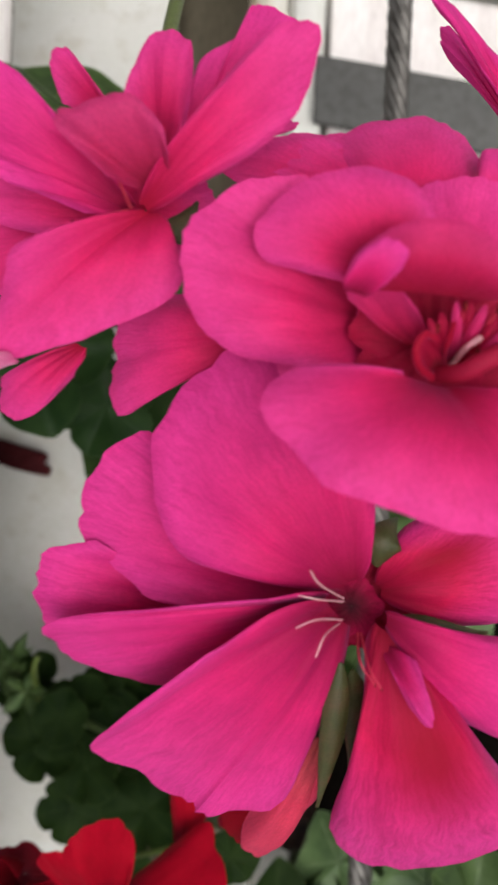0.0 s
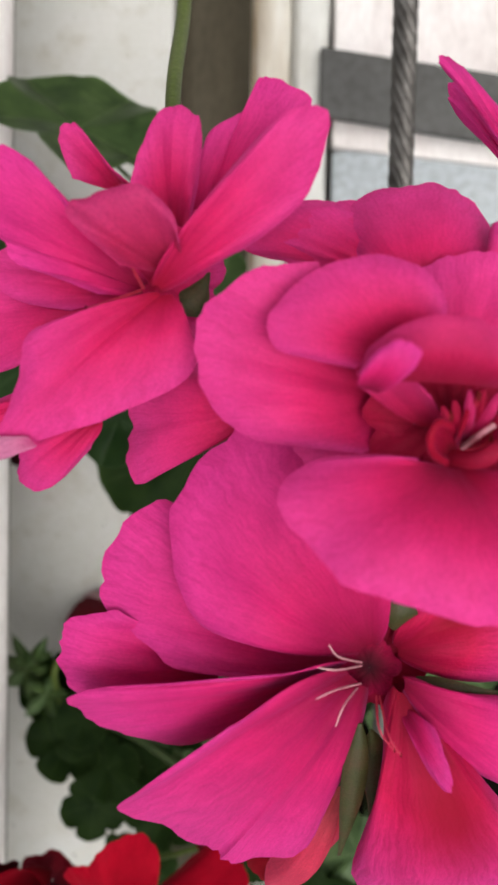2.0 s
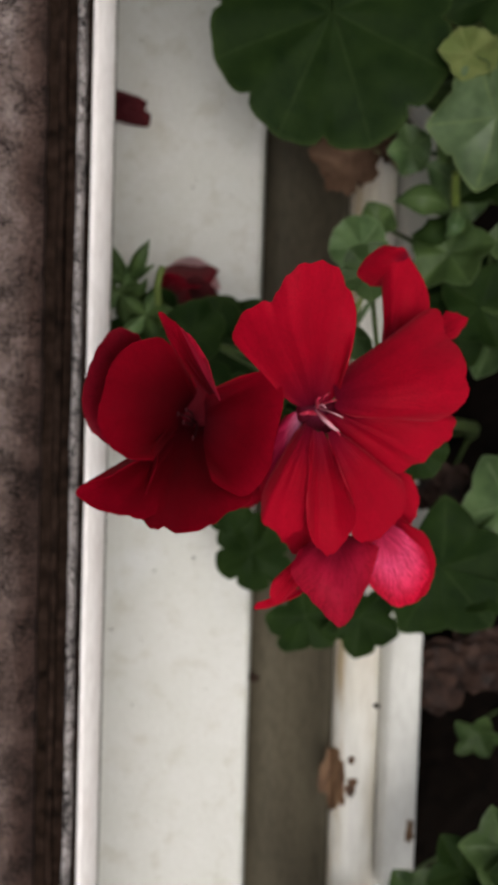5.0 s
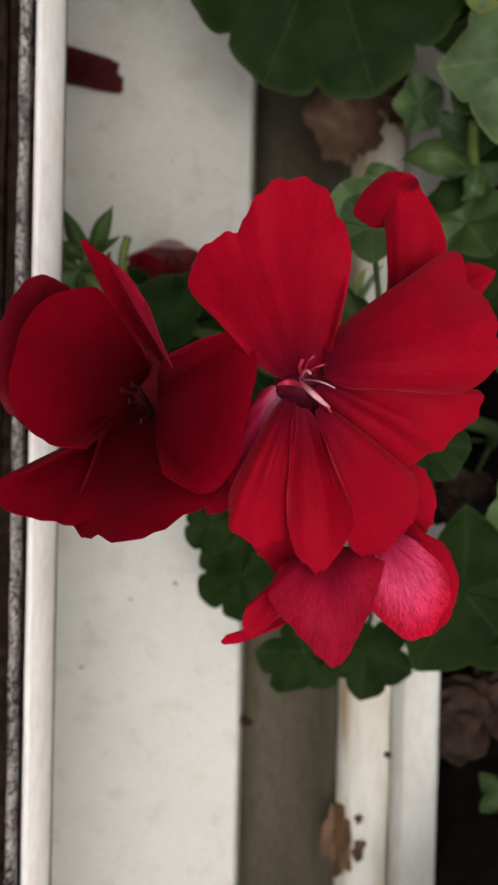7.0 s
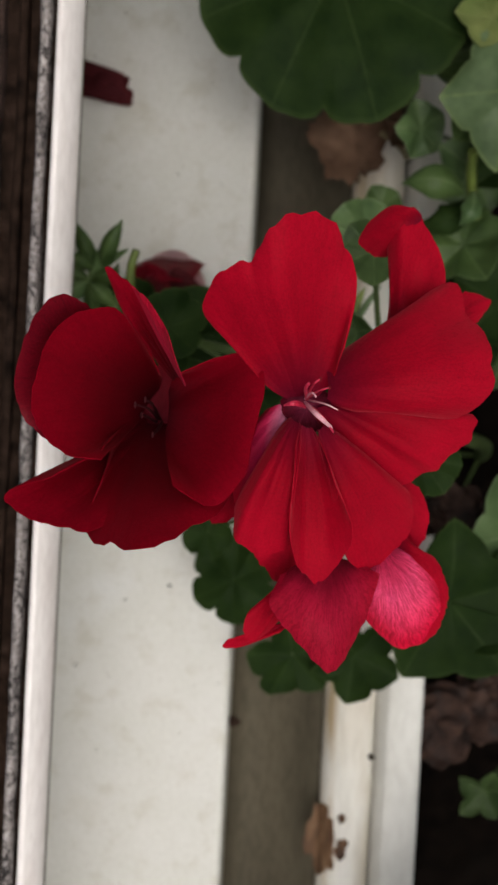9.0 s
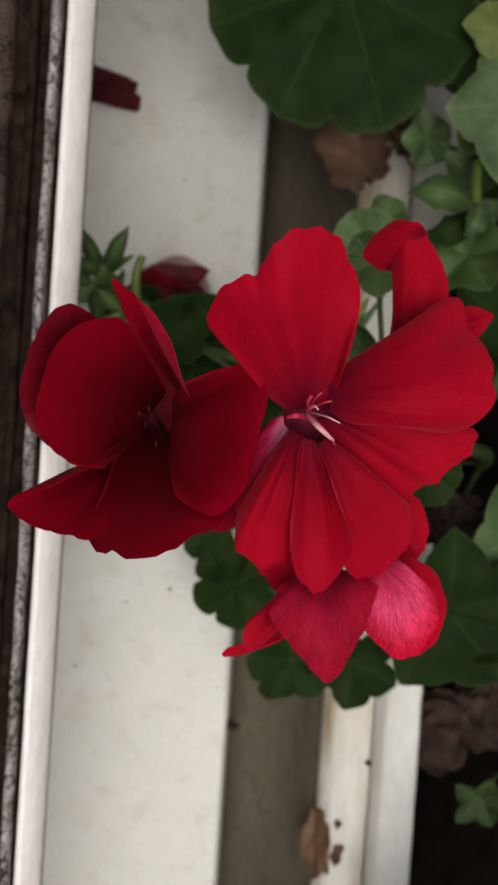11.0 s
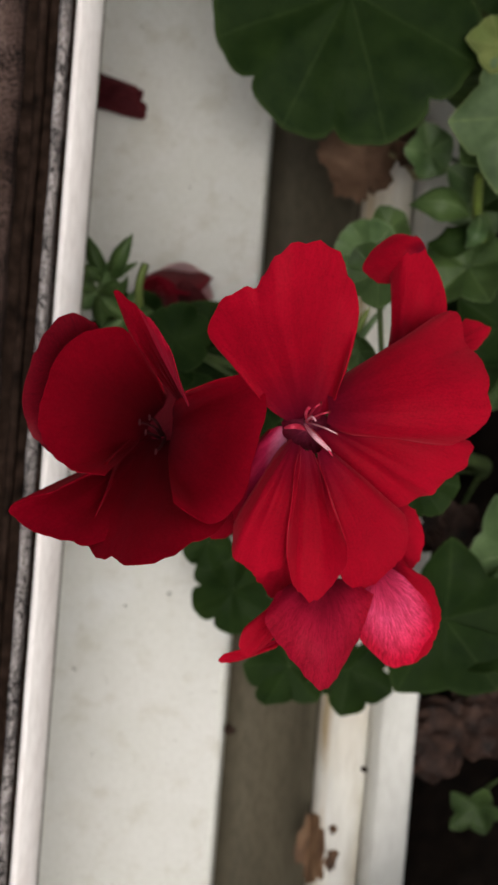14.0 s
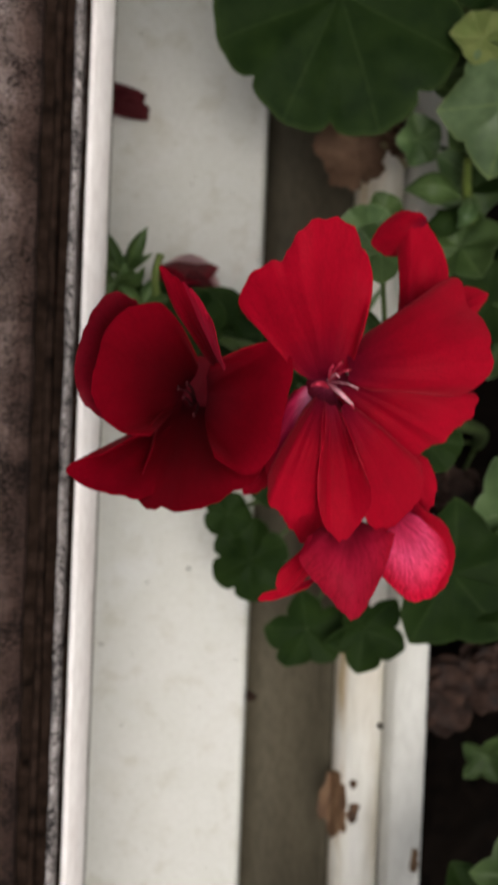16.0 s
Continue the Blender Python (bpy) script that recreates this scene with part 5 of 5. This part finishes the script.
for a, b, c, r, skin, head in (
        ((0.1277, 0.0268, 1.2900), (0.1271, 0.0286, 1.2970), (0.1274, 0.0311, 1.3000), 0.0004, ARCH, None), ((0.1283, 0.0268, 1.2900), (0.1287, 0.0285, 1.2980), (0.1301, 0.0298, 1.3000), 0.0004, FILAMENT, None),
        ((0.1279, 0.0268, 1.2900), (0.1266, 0.0287, 1.2960), (0.1259, 0.0306, 1.2990), 0.0003, STAMEN, ANTHER), ((0.1281, 0.0268, 1.2900), (0.1281, 0.0303, 1.2970), (0.1283, 0.0327, 1.3010), 0.0003, STAMEN, ANTHER),
        ((0.1285, 0.0268, 1.2900), (0.1294, 0.0276, 1.2970), (0.1300, 0.0283, 1.2990), 0.0003, STAMEN, ANTHER), ((0.1285, 0.0268, 1.2900), (0.1305, 0.0304, 1.2970), (0.1315, 0.0325, 1.3010), 0.0003, STAMEN, ANTHER)):
    filament(gb, a, b, c, r, skin, head)
blade(gb, (0.1266, 0.0266, 1.2962), [(0.1247, 0.0269, 1.2978), (0.1239, 0.0285, 1.2990), (0.1245, 0.0298, 1.2992), (0.1256, 0.0296, 1.2985), (0.1262, 0.0286, 1.2972)], -0.0006, THROAT, label="small rolled coral petal", broad=0.6)
tube("petal", [(0.1258, 0.0258, 1.2970), (0.1243, 0.0268, 1.2988), (0.1238, 0.0285, 1.3000), (0.1246, 0.0299, 1.2998), (0.1259, 0.0296, 1.2985)], 0.0005, 0.0004, ARCH, gb)
for k, (x, y) in enumerate(((0.1262, 0.0322), (0.1276, 0.0332), (0.1291, 0.0334), (0.1305, 0.0330), (0.1318, 0.0318), (0.1325, 0.0305), (0.1250, 0.0316))):
    base, tip = Vector((0.1284 + 0.0006 * (k % 3 - 1), 0.0274, 1.2900)), Vector((x, y, 1.2990 + 0.0008 * (k % 2)))
    petal(gb, base, (base + tip) / 2 + Vector((0, -0.0006, 0.0030)), tip, 0.00060, 0.00052, 0.55, 0.5, -0.7, ARCH if k % 2 else THROAT, 0.8, "petaloid_stamen", 0.0002)
blade(gb, (0.1245, 0.0292, 1.2940), [(0.1170, 0.0331, 1.2990), (0.1163, 0.0346, 1.3010), (0.1185, 0.0352, 1.3020), (0.1215, 0.0346, 1.3010), (0.1240, 0.0325, 1.2985)], -0.0015, ARCH, broad=0.3)
tube("petal", [(0.1267, 0.0262, 1.2960), (0.1286, 0.0263, 1.3000), (0.1312, 0.0278, 1.3010), (0.1343, 0.0290, 1.3000), (0.1388, 0.0295, 1.2970)], 0.0009, 0.0012, SALMON, gb)

leaf(pink, (0.0756, 0.0131, 1.0700), 0.0370, (0.02, -0.05, 1), 178, 8, 0.10, -0.06, stalk=(0.150, 0.030, 1.02), label="large round dark green leaf", squash=0.93)
leaf(pink, (0.0349, 0.0399, 1.1250), 0.0266, (0.25, -0.1, 1), 200, 5, 0.28, 0.2, LEAF_GLOSSY, stalk=(0.11, 0.05, 1.10), point=0.75, ripple=2.0, fold=0.2)
leaf(pink, (0.0558, 0.0246, 1.1070), 0.0158, (0.2, -0.2, 1), 160, 5, 0.26, 0.2, LEAF_GLOSSY, stalk=(0.11, 0.05, 1.10), point=0.75, ripple=1.6, fold=0.2)
leaf(pink, (0.0545, 0.0638, 1.0890), 0.0158, (0.0, 0.3, 1), 40, 5, 0.2, 0.1, stalk=(0.11, 0.05, 1.08))
leaf(pink, (0.0826, 0.0611, 1.1070), 0.0150, (-0.3, -0.1, 1), 120, 5, 0.2, 0.1, LEAF_MID, stalk=(0.12, 0.05, 1.10))
leaf(pink, (0.0459, 0.1048, 1.1220), 0.0262, (0.30, 0.70, 0.62), 20, 5, 0.14, 0.05, LEAF_MID, stalk=(0.11, 0.05, 1.09), ripple=0.9, point=0.7, squash=0.9, fold=0.15)
leaf(pink, (0.0293, 0.0682, 1.1370), 0.0126, (0.3, -0.1, 1), 200, 5, 0.2, 0.1, stalk=(0.11, 0.05, 1.12))
tube("stem", [(0.0843, 0.1257, 1.1970), (0.0860, 0.1059, 1.2070), (0.0883, 0.0799, 1.2367), (0.0926, 0.0541, 1.2567)], 0.0015, 0.0012, STEM, pink)
leaf(pink, (0.1215, -0.0165, 1.0750), 0.0195, (-0.30, 0.05, 1), 95, 5, 0.24, 0.02, LEAF_LIGHT, stalk=(0.150, 0.0, 1.0), point=1.15, fold=-0.16, ripple=1.8, ragged=0.05, label="pale grey-green leaf with a yellowish edge")
leaf(pink, (0.1145, 0.0022, 1.0690), 0.0088, (-0.1, 0.3, 1), 20, 5, 0.2, 0.1, LEAF_YELLOW, stalk=(0.150, 0.0, 1.0), point=1.15, fold=0.2)
leaf(pink, (0.1180, 0.0195, 1.0520), 0.0120, (0.1, 0.3, 1), 60, 5, 0.22, 0.1, LEAF_YELLOW, stalk=(0.150, 0.0, 1.0), point=1.15, fold=0.1)
leaf(pink, (0.1010, -0.0195, 1.0480), 0.0078, (0.5, -0.2, 1), 20, 5, 0.16, 0.1, LEAF_PALE, stalk=(0.150, 0.0, 1.0), point=1.15)
petal(pink, (0.1120, -0.0390, 1.0600), (0.1040, -0.0372, 1.0665), (0.0957, -0.0378, 1.0630), 0.0046, 0.0042, 0.45, 0.9, -0.5, LEAF_MID, 0.5, "leaf", 0.0003)
petal(pink, (0.1130, -0.0400, 1.0560), (0.1080, -0.0455, 1.0610), (0.1015, -0.0462, 1.0580), 0.0040, 0.0042, 0.45, 0.9, -0.5, LEAF, 0.5, "leaf", 0.0003)
petal(pink, (0.1140, -0.0380, 1.0600), (0.1130, -0.0440, 1.0665), (0.1105, -0.0478, 1.0640), 0.0026, 0.0026, 0.45, 0.9, -0.5, LEAF_PALE, 0.5, "leaf", 0.0003)
leaf(pink, (0.1130, -0.0515, 1.0560), 0.0130, (-0.25, 0.3, 1), 140, 5, 0.24, 0.06, LEAF_MID, point=1.15, fold=0.22, ripple=1.5, stalk=(0.150, -0.05, 1.0))
leaf(pink, (0.1240, -0.0660, 1.0500), 0.0140, (0.15, -0.1, 1), 60, 5, 0.24, 0.06, LEAF, point=1.15, fold=0.2, ripple=1.5, stalk=(0.150, -0.05, 1.0))
leaf(pink, (0.0866, -0.0505, 1.0600), 0.0102, (-0.45, 0.15, 1), 250, 5, 0.14, 0.15, LEAF_PALE, squash=0.85, point=0.85, fold=0.15, stalk=(0.150, -0.05, 1.0))
leaf(pink, (0.0912, -0.0425, 1.0550), 0.0062, (0.1, 0.3, 1), 100, 5, 0.2, 0.1, LEAF_MID, point=1.15, fold=0.3, stalk=(0.150, -0.05, 1.0))
petal(pink, (0.0842, -0.0765, 1.0660), (0.0868, -0.0712, 1.0700), (0.0910, -0.0650, 1.0715), 0.0008, 0.0008, 0.4, 0.9, -0.4, LEAF_LIGHT, 0.4, "leaflet", 0.0003)
petal(pink, (0.0835, -0.0755, 1.0650), (0.0852, -0.0702, 1.0690), (0.0872, -0.0655, 1.0690), 0.0011, 0.0009, 0.4, 0.9, -0.4, LEAF_YELLOW, 0.4, "leaflet", 0.0003)
tube("stem", [(0.1120, -0.0305, 1.0690), (0.1135, -0.0375, 1.0600), (0.1180, -0.0460, 1.0500), (0.1350, -0.0600, 1.0050)], 0.0013, 0.0016, STEM, pink)
leaf(pink, (0.1329, -0.1247, 1.0640), 0.0163, (-0.35, 0.15, 1), 110, 5, 0.24, 0.06, LEAF_PALE, stalk=(0.160, -0.12, 1.0), point=1.15, fold=-0.12, ripple=1.5)
leaf(pink, (0.1203, -0.0144, 1.0560), 0.0187, (0.2, 0.3, 1), 60, 5, 0.26, 0.1, LEAF_MID, point=1.15, fold=0.2, stalk=(0.150, 0.0, 1.0))
leaf(pink, (0.1359, -0.0576, 1.0440), 0.0178, (0.3, -0.2, 1), 250, 5, 0.26, 0.1, LEAF_MID, point=1.15, fold=0.2, stalk=(0.150, -0.05, 1.0))
leaf(pink, (0.1202, -0.0563, 1.0300), 0.0163, (-0.2, -0.2, 1), 200, 5, 0.22, 0.1, point=1.15, stalk=(0.150, -0.05, 1.0))
leaf(pink, (0.1471, -0.0257, 1.0540), 0.0173, (0.1, 0.3, 1), 120, 5, 0.26, 0.1, LEAF_MID, point=1.15, fold=0.2, stalk=(0.160, 0.0, 1.0))
leaf(pink, (0.1473, -0.0808, 1.0540), 0.0145, (0.3, 0.0, 1), 80, 5, 0.24, 0.1, LEAF_PALE, point=1.15, fold=0.15, stalk=(0.160, -0.05, 1.0))

FOLIAGE = (
    ((0.1166, 0.0032, 1.0490), 0.0150, (0.5, 0.2, 0.9), 20, LEAF_MID), ((0.1292, 0.0026, 1.0640), 0.0140, (0.1, 0.4, 1), 80, LEAF_MID), ((0.1288, -0.0252, 1.0540), 0.0150, (-0.3, 0.2, 1), 130, LEAF),
    ((0.1169, -0.0289, 1.0440), 0.0110, (0.3, -0.3, 1), 210, LEAF_PALE), ((0.1407, -0.0087, 1.0590), 0.0150, (0.2, 0.3, 1), 300, LEAF_MID), ((0.1398, -0.0473, 1.0540), 0.0140, (-0.2, -0.4, 1), 10, LEAF_MID),
    ((0.1167, -0.0724, 1.0440), 0.0120, (0.4, 0.1, 1), 60, LEAF), ((0.1321, -0.0744, 1.0300), 0.0130, (-0.1, 0.4, 1), 160, LEAF_PALE), ((0.1435, -0.0692, 1.0440), 0.0130, (0.5, -0.1, 0.9), 250, LEAF_MID),
    ((0.1351, -0.1286, 1.0490), 0.0135, (0.2, -0.3, 1), 70, LEAF_MID),
    ((0.1522, -0.1541, 1.0200), 0.0130, (0.3, 0.2, 1), 190, LEAF), ((0.1217, -0.1539, 1.0300), 0.0150, (-0.1, -0.2, 1), 140, LEAF), ((0.1562, -0.1131, 1.0300), 0.0130, (-0.4, 0.2, 1), 280, LEAF_PALE),
    ((0.1088, 0.0139, 1.0300), 0.0120, (0.3, 0.4, 1), 0, LEAF_MID), ((0.1042, 0.0285, 1.0440), 0.0150, (0.2, 0.5, 1), 330, LEAF_MID), ((0.1239, 0.0216, 1.0640), 0.0150, (-0.2, 0.2, 1), 45, LEAF),
    ((0.1557, -0.1113, 1.1070), 0.0150, (-0.2, 0.3, 1), 120, LEAF_PALE), ((0.1676, -0.1115, 1.1170), 0.0150, (0.3, 0.3, 1), 200, LEAF_MID),
    ((0.1276, -0.1441, 1.0640), 0.0140, (-0.2, 0.1, 1), 70, LEAF), ((0.1542, -0.1092, 1.0890), 0.0150, (0.2, 0.1, 1), 300, LEAF_MID), ((0.1596, -0.0462, 1.0940), 0.0160, (0.4, 0.3, 1), 240, LEAF_PALE))
for k, (place, size, face, turn, skin) in enumerate(FOLIAGE):
    leaf(pink, place, size * 1.12, face, turn, 5, 0.28 if k % 3 else 0.22, 0.06 + 0.08 * (k % 2), skin, ripple=1.8, point=1.15, fold=0.16 * (k % 3), stalk=(place[0] + 0.012, place[1] * 0.9, 0.985))

tube("stem", [(0.1072, 0.0077, 1.0640), (0.1195, -0.0002, 1.0620), (0.1331, -0.0076, 1.0540), (0.1478, -0.0168, 1.0440), (0.165, -0.03, 0.98)], 0.0018, 0.0026, WOODY, pink, wave=0.15, label="woody yellow-brown stem")
blade(pink, (0.1336, -0.0421, 1.0640), [(0.1308, -0.0401, 1.0680), (0.1315, -0.0363, 1.0700), (0.1344, -0.0368, 1.0700), (0.1361, -0.0400, 1.0670)], 0.002, WILTED, "bud_petal")

# ---- young geranium at the near end of the box ----
young = thing("young_geranium")
tagged(young, "low green geranium without flowers in the box", "plant")
YROOT = (0.175, -0.235, 0.974)
tube("stem", [YROOT, (0.168, -0.235, 1.01), (0.155, -0.232, 1.05)], 0.0024, 0.0016, STEM, young)
CROWN = (0.155, -0.232, 1.05)
leaf(young, (0.1424, -0.1913, 1.1170), 0.0185, (-0.3, 0.2, 1), 150, 5, 0.26, 0.06, LEAF_PALE, point=1.15, fold=-0.3, stalk=CROWN)
for place, size, face, turn, skin in (((0.1111, -0.2500, 1.0540), 0.0100, (-0.2, 0.3, 1), 190, LEAF_MID), ((0.1226, -0.2353, 1.0640), 0.0110, (0.2, 0.4, 1), 100, LEAF), ((0.1342, -0.2253, 1.0690), 0.0115, (-0.3, 0.1, 1), 20, LEAF_MID),
                                      ((0.1190, -0.2551, 1.0590), 0.0110, (0.1, 0.2, 1), 250, LEAF_PALE), ((0.1337, -0.2446, 1.0640), 0.0130, (0.3, -0.2, 1), 140, LEAF_MID), ((0.1414, -0.2321, 1.0740), 0.0110, (-0.1, 0.4, 1), 300, LEAF),
                                      ((0.1065, -0.2694, 1.0440), 0.0100, (-0.4, 0.1, 1), 60, LEAF), ((0.1302, -0.2655, 1.0540), 0.0140, (0.0, 0.3, 1), 10, LEAF)):
    leaf(young, place, size * 1.1, face, turn, 5, 0.28, 0.08, skin, ripple=1.6, point=1.15, fold=0.2, stalk=CROWN)
leaf(young, (0.0892, -0.2836, 1.0300), 0.0122, (-0.1, 0.1, 1), 180, 5, 0.18, 0.1, LEAF, stalk=(0.150, -0.232, 1.04))
leaf(young, (0.1362, -0.2111, 1.0100), 0.0093, (-0.1, -0.3, 1), 60, 5, 0.42, 0.2, LEAF_MID, point=0.85, fold=0.3, stalk=(0.165, -0.215, 0.99))

# ---- fallen and withered things ----
def fallen_blade(name, claw, rim, dome, material, label):
    return tagged(blade(None, claw, rim, dome, material, name, 0.0004), label, "petal", "fallen petals")


curl = thing("dried_petal")
tagged(curl, "curled dried dark red petal on the white sill", "petal", "fallen petals")
for claw, rim, dome in (((-0.0085, 0.0066, 1.0060), ((0.0050, 0.0080, 1.0072), (0.0122, 0.0060, 1.0078), (0.0112, 0.0032, 1.0090), (0.0152, 0.0004, 1.0060), (0.0138, -0.0028, 1.0050), (0.0070, -0.0022, 1.0046)), 0.0026),
                        ((-0.0085, 0.0060, 1.0030), ((0.0060, 0.0072, 1.0036), (0.0128, 0.0056, 1.0040), (0.0140, 0.0050, 1.0080), (0.0120, 0.0010, 1.0036), (0.0148, -0.0010, 1.0026), (0.0060, -0.0014, 1.0022)), 0.0010),
                        ((0.0035, 0.0030, 1.0100), ((0.0082, 0.0056, 1.0108), (0.0126, 0.0048, 1.0104), (0.0122, 0.0030, 1.0104), (0.0070, 0.0016, 1.0106)), 0.0010)):
    blade(curl, claw, rim, dome, DRY, "fold", 0.0005, broad=0.85)
wilt = thing("wilted_flower")
tagged(wilt, "wilted dark red petals caught on leaves above the sill", "dead flower", "withered heads")
for claw, rim, skin in (((0.0284, -0.0635, 1.0200), ((0.0215, -0.0640, 1.0240), (0.0226, -0.0584, 1.0300), (0.0280, -0.0567, 1.0350), (0.0320, -0.0587, 1.0290), (0.0323, -0.0632, 1.0240)), WILTED),
                        ((0.0276, -0.0656, 1.0200), ((0.0241, -0.0617, 1.0280), (0.0286, -0.0597, 1.0380), (0.0328, -0.0607, 1.0380), (0.0337, -0.0647, 1.0280)), WILTED),
                        ((0.0344, -0.0649, 1.0180), ((0.0311, -0.0613, 1.0260), (0.0333, -0.0576, 1.0300), (0.0365, -0.0574, 1.0280), (0.0423, -0.0622, 1.0220), (0.0397, -0.0650, 1.0190)), DRY)):
    blade(wilt, claw, rim, 0.004, skin, "shrivelled_petal", 0.0004)
blade(wilt, (0.031, -0.050, 1.004), [(0.022, -0.053, 1.012), (0.021, -0.057, 1.026), (0.026, -0.060, 1.032), (0.033, -0.061, 1.031), (0.039, -0.059, 1.025), (0.041, -0.053, 1.012)], 0.002, WILTED, "shrivelled_petal", 0.0004)
fallen_blade("faded_petal", (0.0336, -0.0600, 1.0060), [(0.0224, -0.0558, 1.0060), (0.0241, -0.0504, 1.0070), (0.0311, -0.0483, 1.0080), (0.0371, -0.0505, 1.0070), (0.0412, -0.0585, 1.0050)], 0.0025, FADED, "faded translucent pink petal lying on the white sill")
dead = thing("dead_leaf")
tagged(dead, "crumpled brown dead leaf hanging over the box edge", "leaf")
leaf(dead, (0.0841, -0.0152, 1.0200), 0.0120, (0.1, -0.2, 1), 20, 4, 0.08, -0.2, DEAD, "blade", ripple=5.0, ragged=0.30, point=0.4)
leaf(dead, (0.0944, -0.0136, 1.0260), 0.0074, (0.7, 0.2, 0.5), 70, 5, 0.14, 0.6, DEAD, "curled_edge", ripple=5.5, ragged=0.4)
tube("leaf_stalk", [(0.0921, -0.0140, 1.0240), (0.0972, -0.0165, 1.0220), (0.1011, -0.0191, 1.0160)], 0.0009, 0.0007, WOODY, dead)


def withered(place, size, seed, label):
    """A clump of shrivelled petals, curled over one another."""
    o = Vector(place)
    rnd = random.Random(seed)
    top = thing("withered_flower_head")
    tagged(top, label, "dead flower", "withered heads")
    for k in range(17):
        a = 2.4 * k + rnd.uniform(-0.3, 0.3)
        out = math.sqrt((k + 0.5) / 17)
        q = o + Vector((math.cos(a), math.sin(a), 0)) * size * 0.78 * out + Vector((0, 0, size * (0.55 - 0.6 * out * out + rnd.uniform(-0.08, 0.08))))
        lobe, face = size * rnd.uniform(0.30, 0.44), a + rnd.uniform(-0.7, 0.7)
        rim = [q + Vector((math.cos(face + w), math.sin(face + w), rnd.uniform(-0.3, 0.6))) * lobe * rnd.uniform(0.75, 1.25) for w in (-1.7, -1.0, -0.35, 0.35, 1.0, 1.7)]
        claw = q - Vector((math.cos(face), math.sin(face), 0)) * lobe * 0.8 - Vector((0, 0, lobe * 0.5))
        blade(top, claw, rim, lobe * rnd.uniform(-0.35, 0.25), DEADGREY, "shrivelled_petal", 0.0004, broad=0.5)
    return top


withered((0.1225, -0.1940, 1.0000), 0.0135, 3, "shrivelled grey-brown flower head on the soil")
withered((0.1395, -0.1890, 0.9920), 0.0125, 8, "shrivelled dark flower head on the soil")
withered((0.1171, -0.1244, 1.0350), 0.0100, 12, "shrivelled brown leaf tips between the leaves")
withered((0.0993, -0.0068, 1.0150), 0.0060, 15, "shrivelled brown bud caught on the box edge")

# specks of dirt on the sill
def speck(cx, cy, cz, size, seed):
    bm = bmesh.new()
    bmesh.ops.create_icosphere(bm, subdivisions=1, radius=size)
    for v in bm.verts:
        v.co = v.co * (1 + 0.5 * noise.noise(v.co * 900 + Vector((seed, 0, 0))))
        v.co = Vector((v.co.x * 1.3, v.co.y, v.co.z * 0.5)) + Vector((cx, cy, cz))
    return tagged(part("dirt_speck", bm, GAPDARK, None), "dark speck of dirt on white paint", "dirt", "dirt specks")


for cx, cy, size in ((0.0340, -0.1549, 0.0005), (0.0198, -0.1603, 0.0004), (0.0046, -0.1826, 0.0004), (0.0129, -0.2101, 0.0003), (0.0513, -0.1858, 0.0002), (0.0301, -0.0228, 0.0003), (0.0158, -0.1863, 0.00022)):
    speck(cx, cy, 1.0002, size, cx * 100)
for cx, cy, size in ((0.0558, -0.2007, 0.0012),):
    speck(0.0565, cy, 0.990, size * 1.6, 4.0)
speck(0.1011, -0.2036, 1.0088, 0.0010, 7.0)
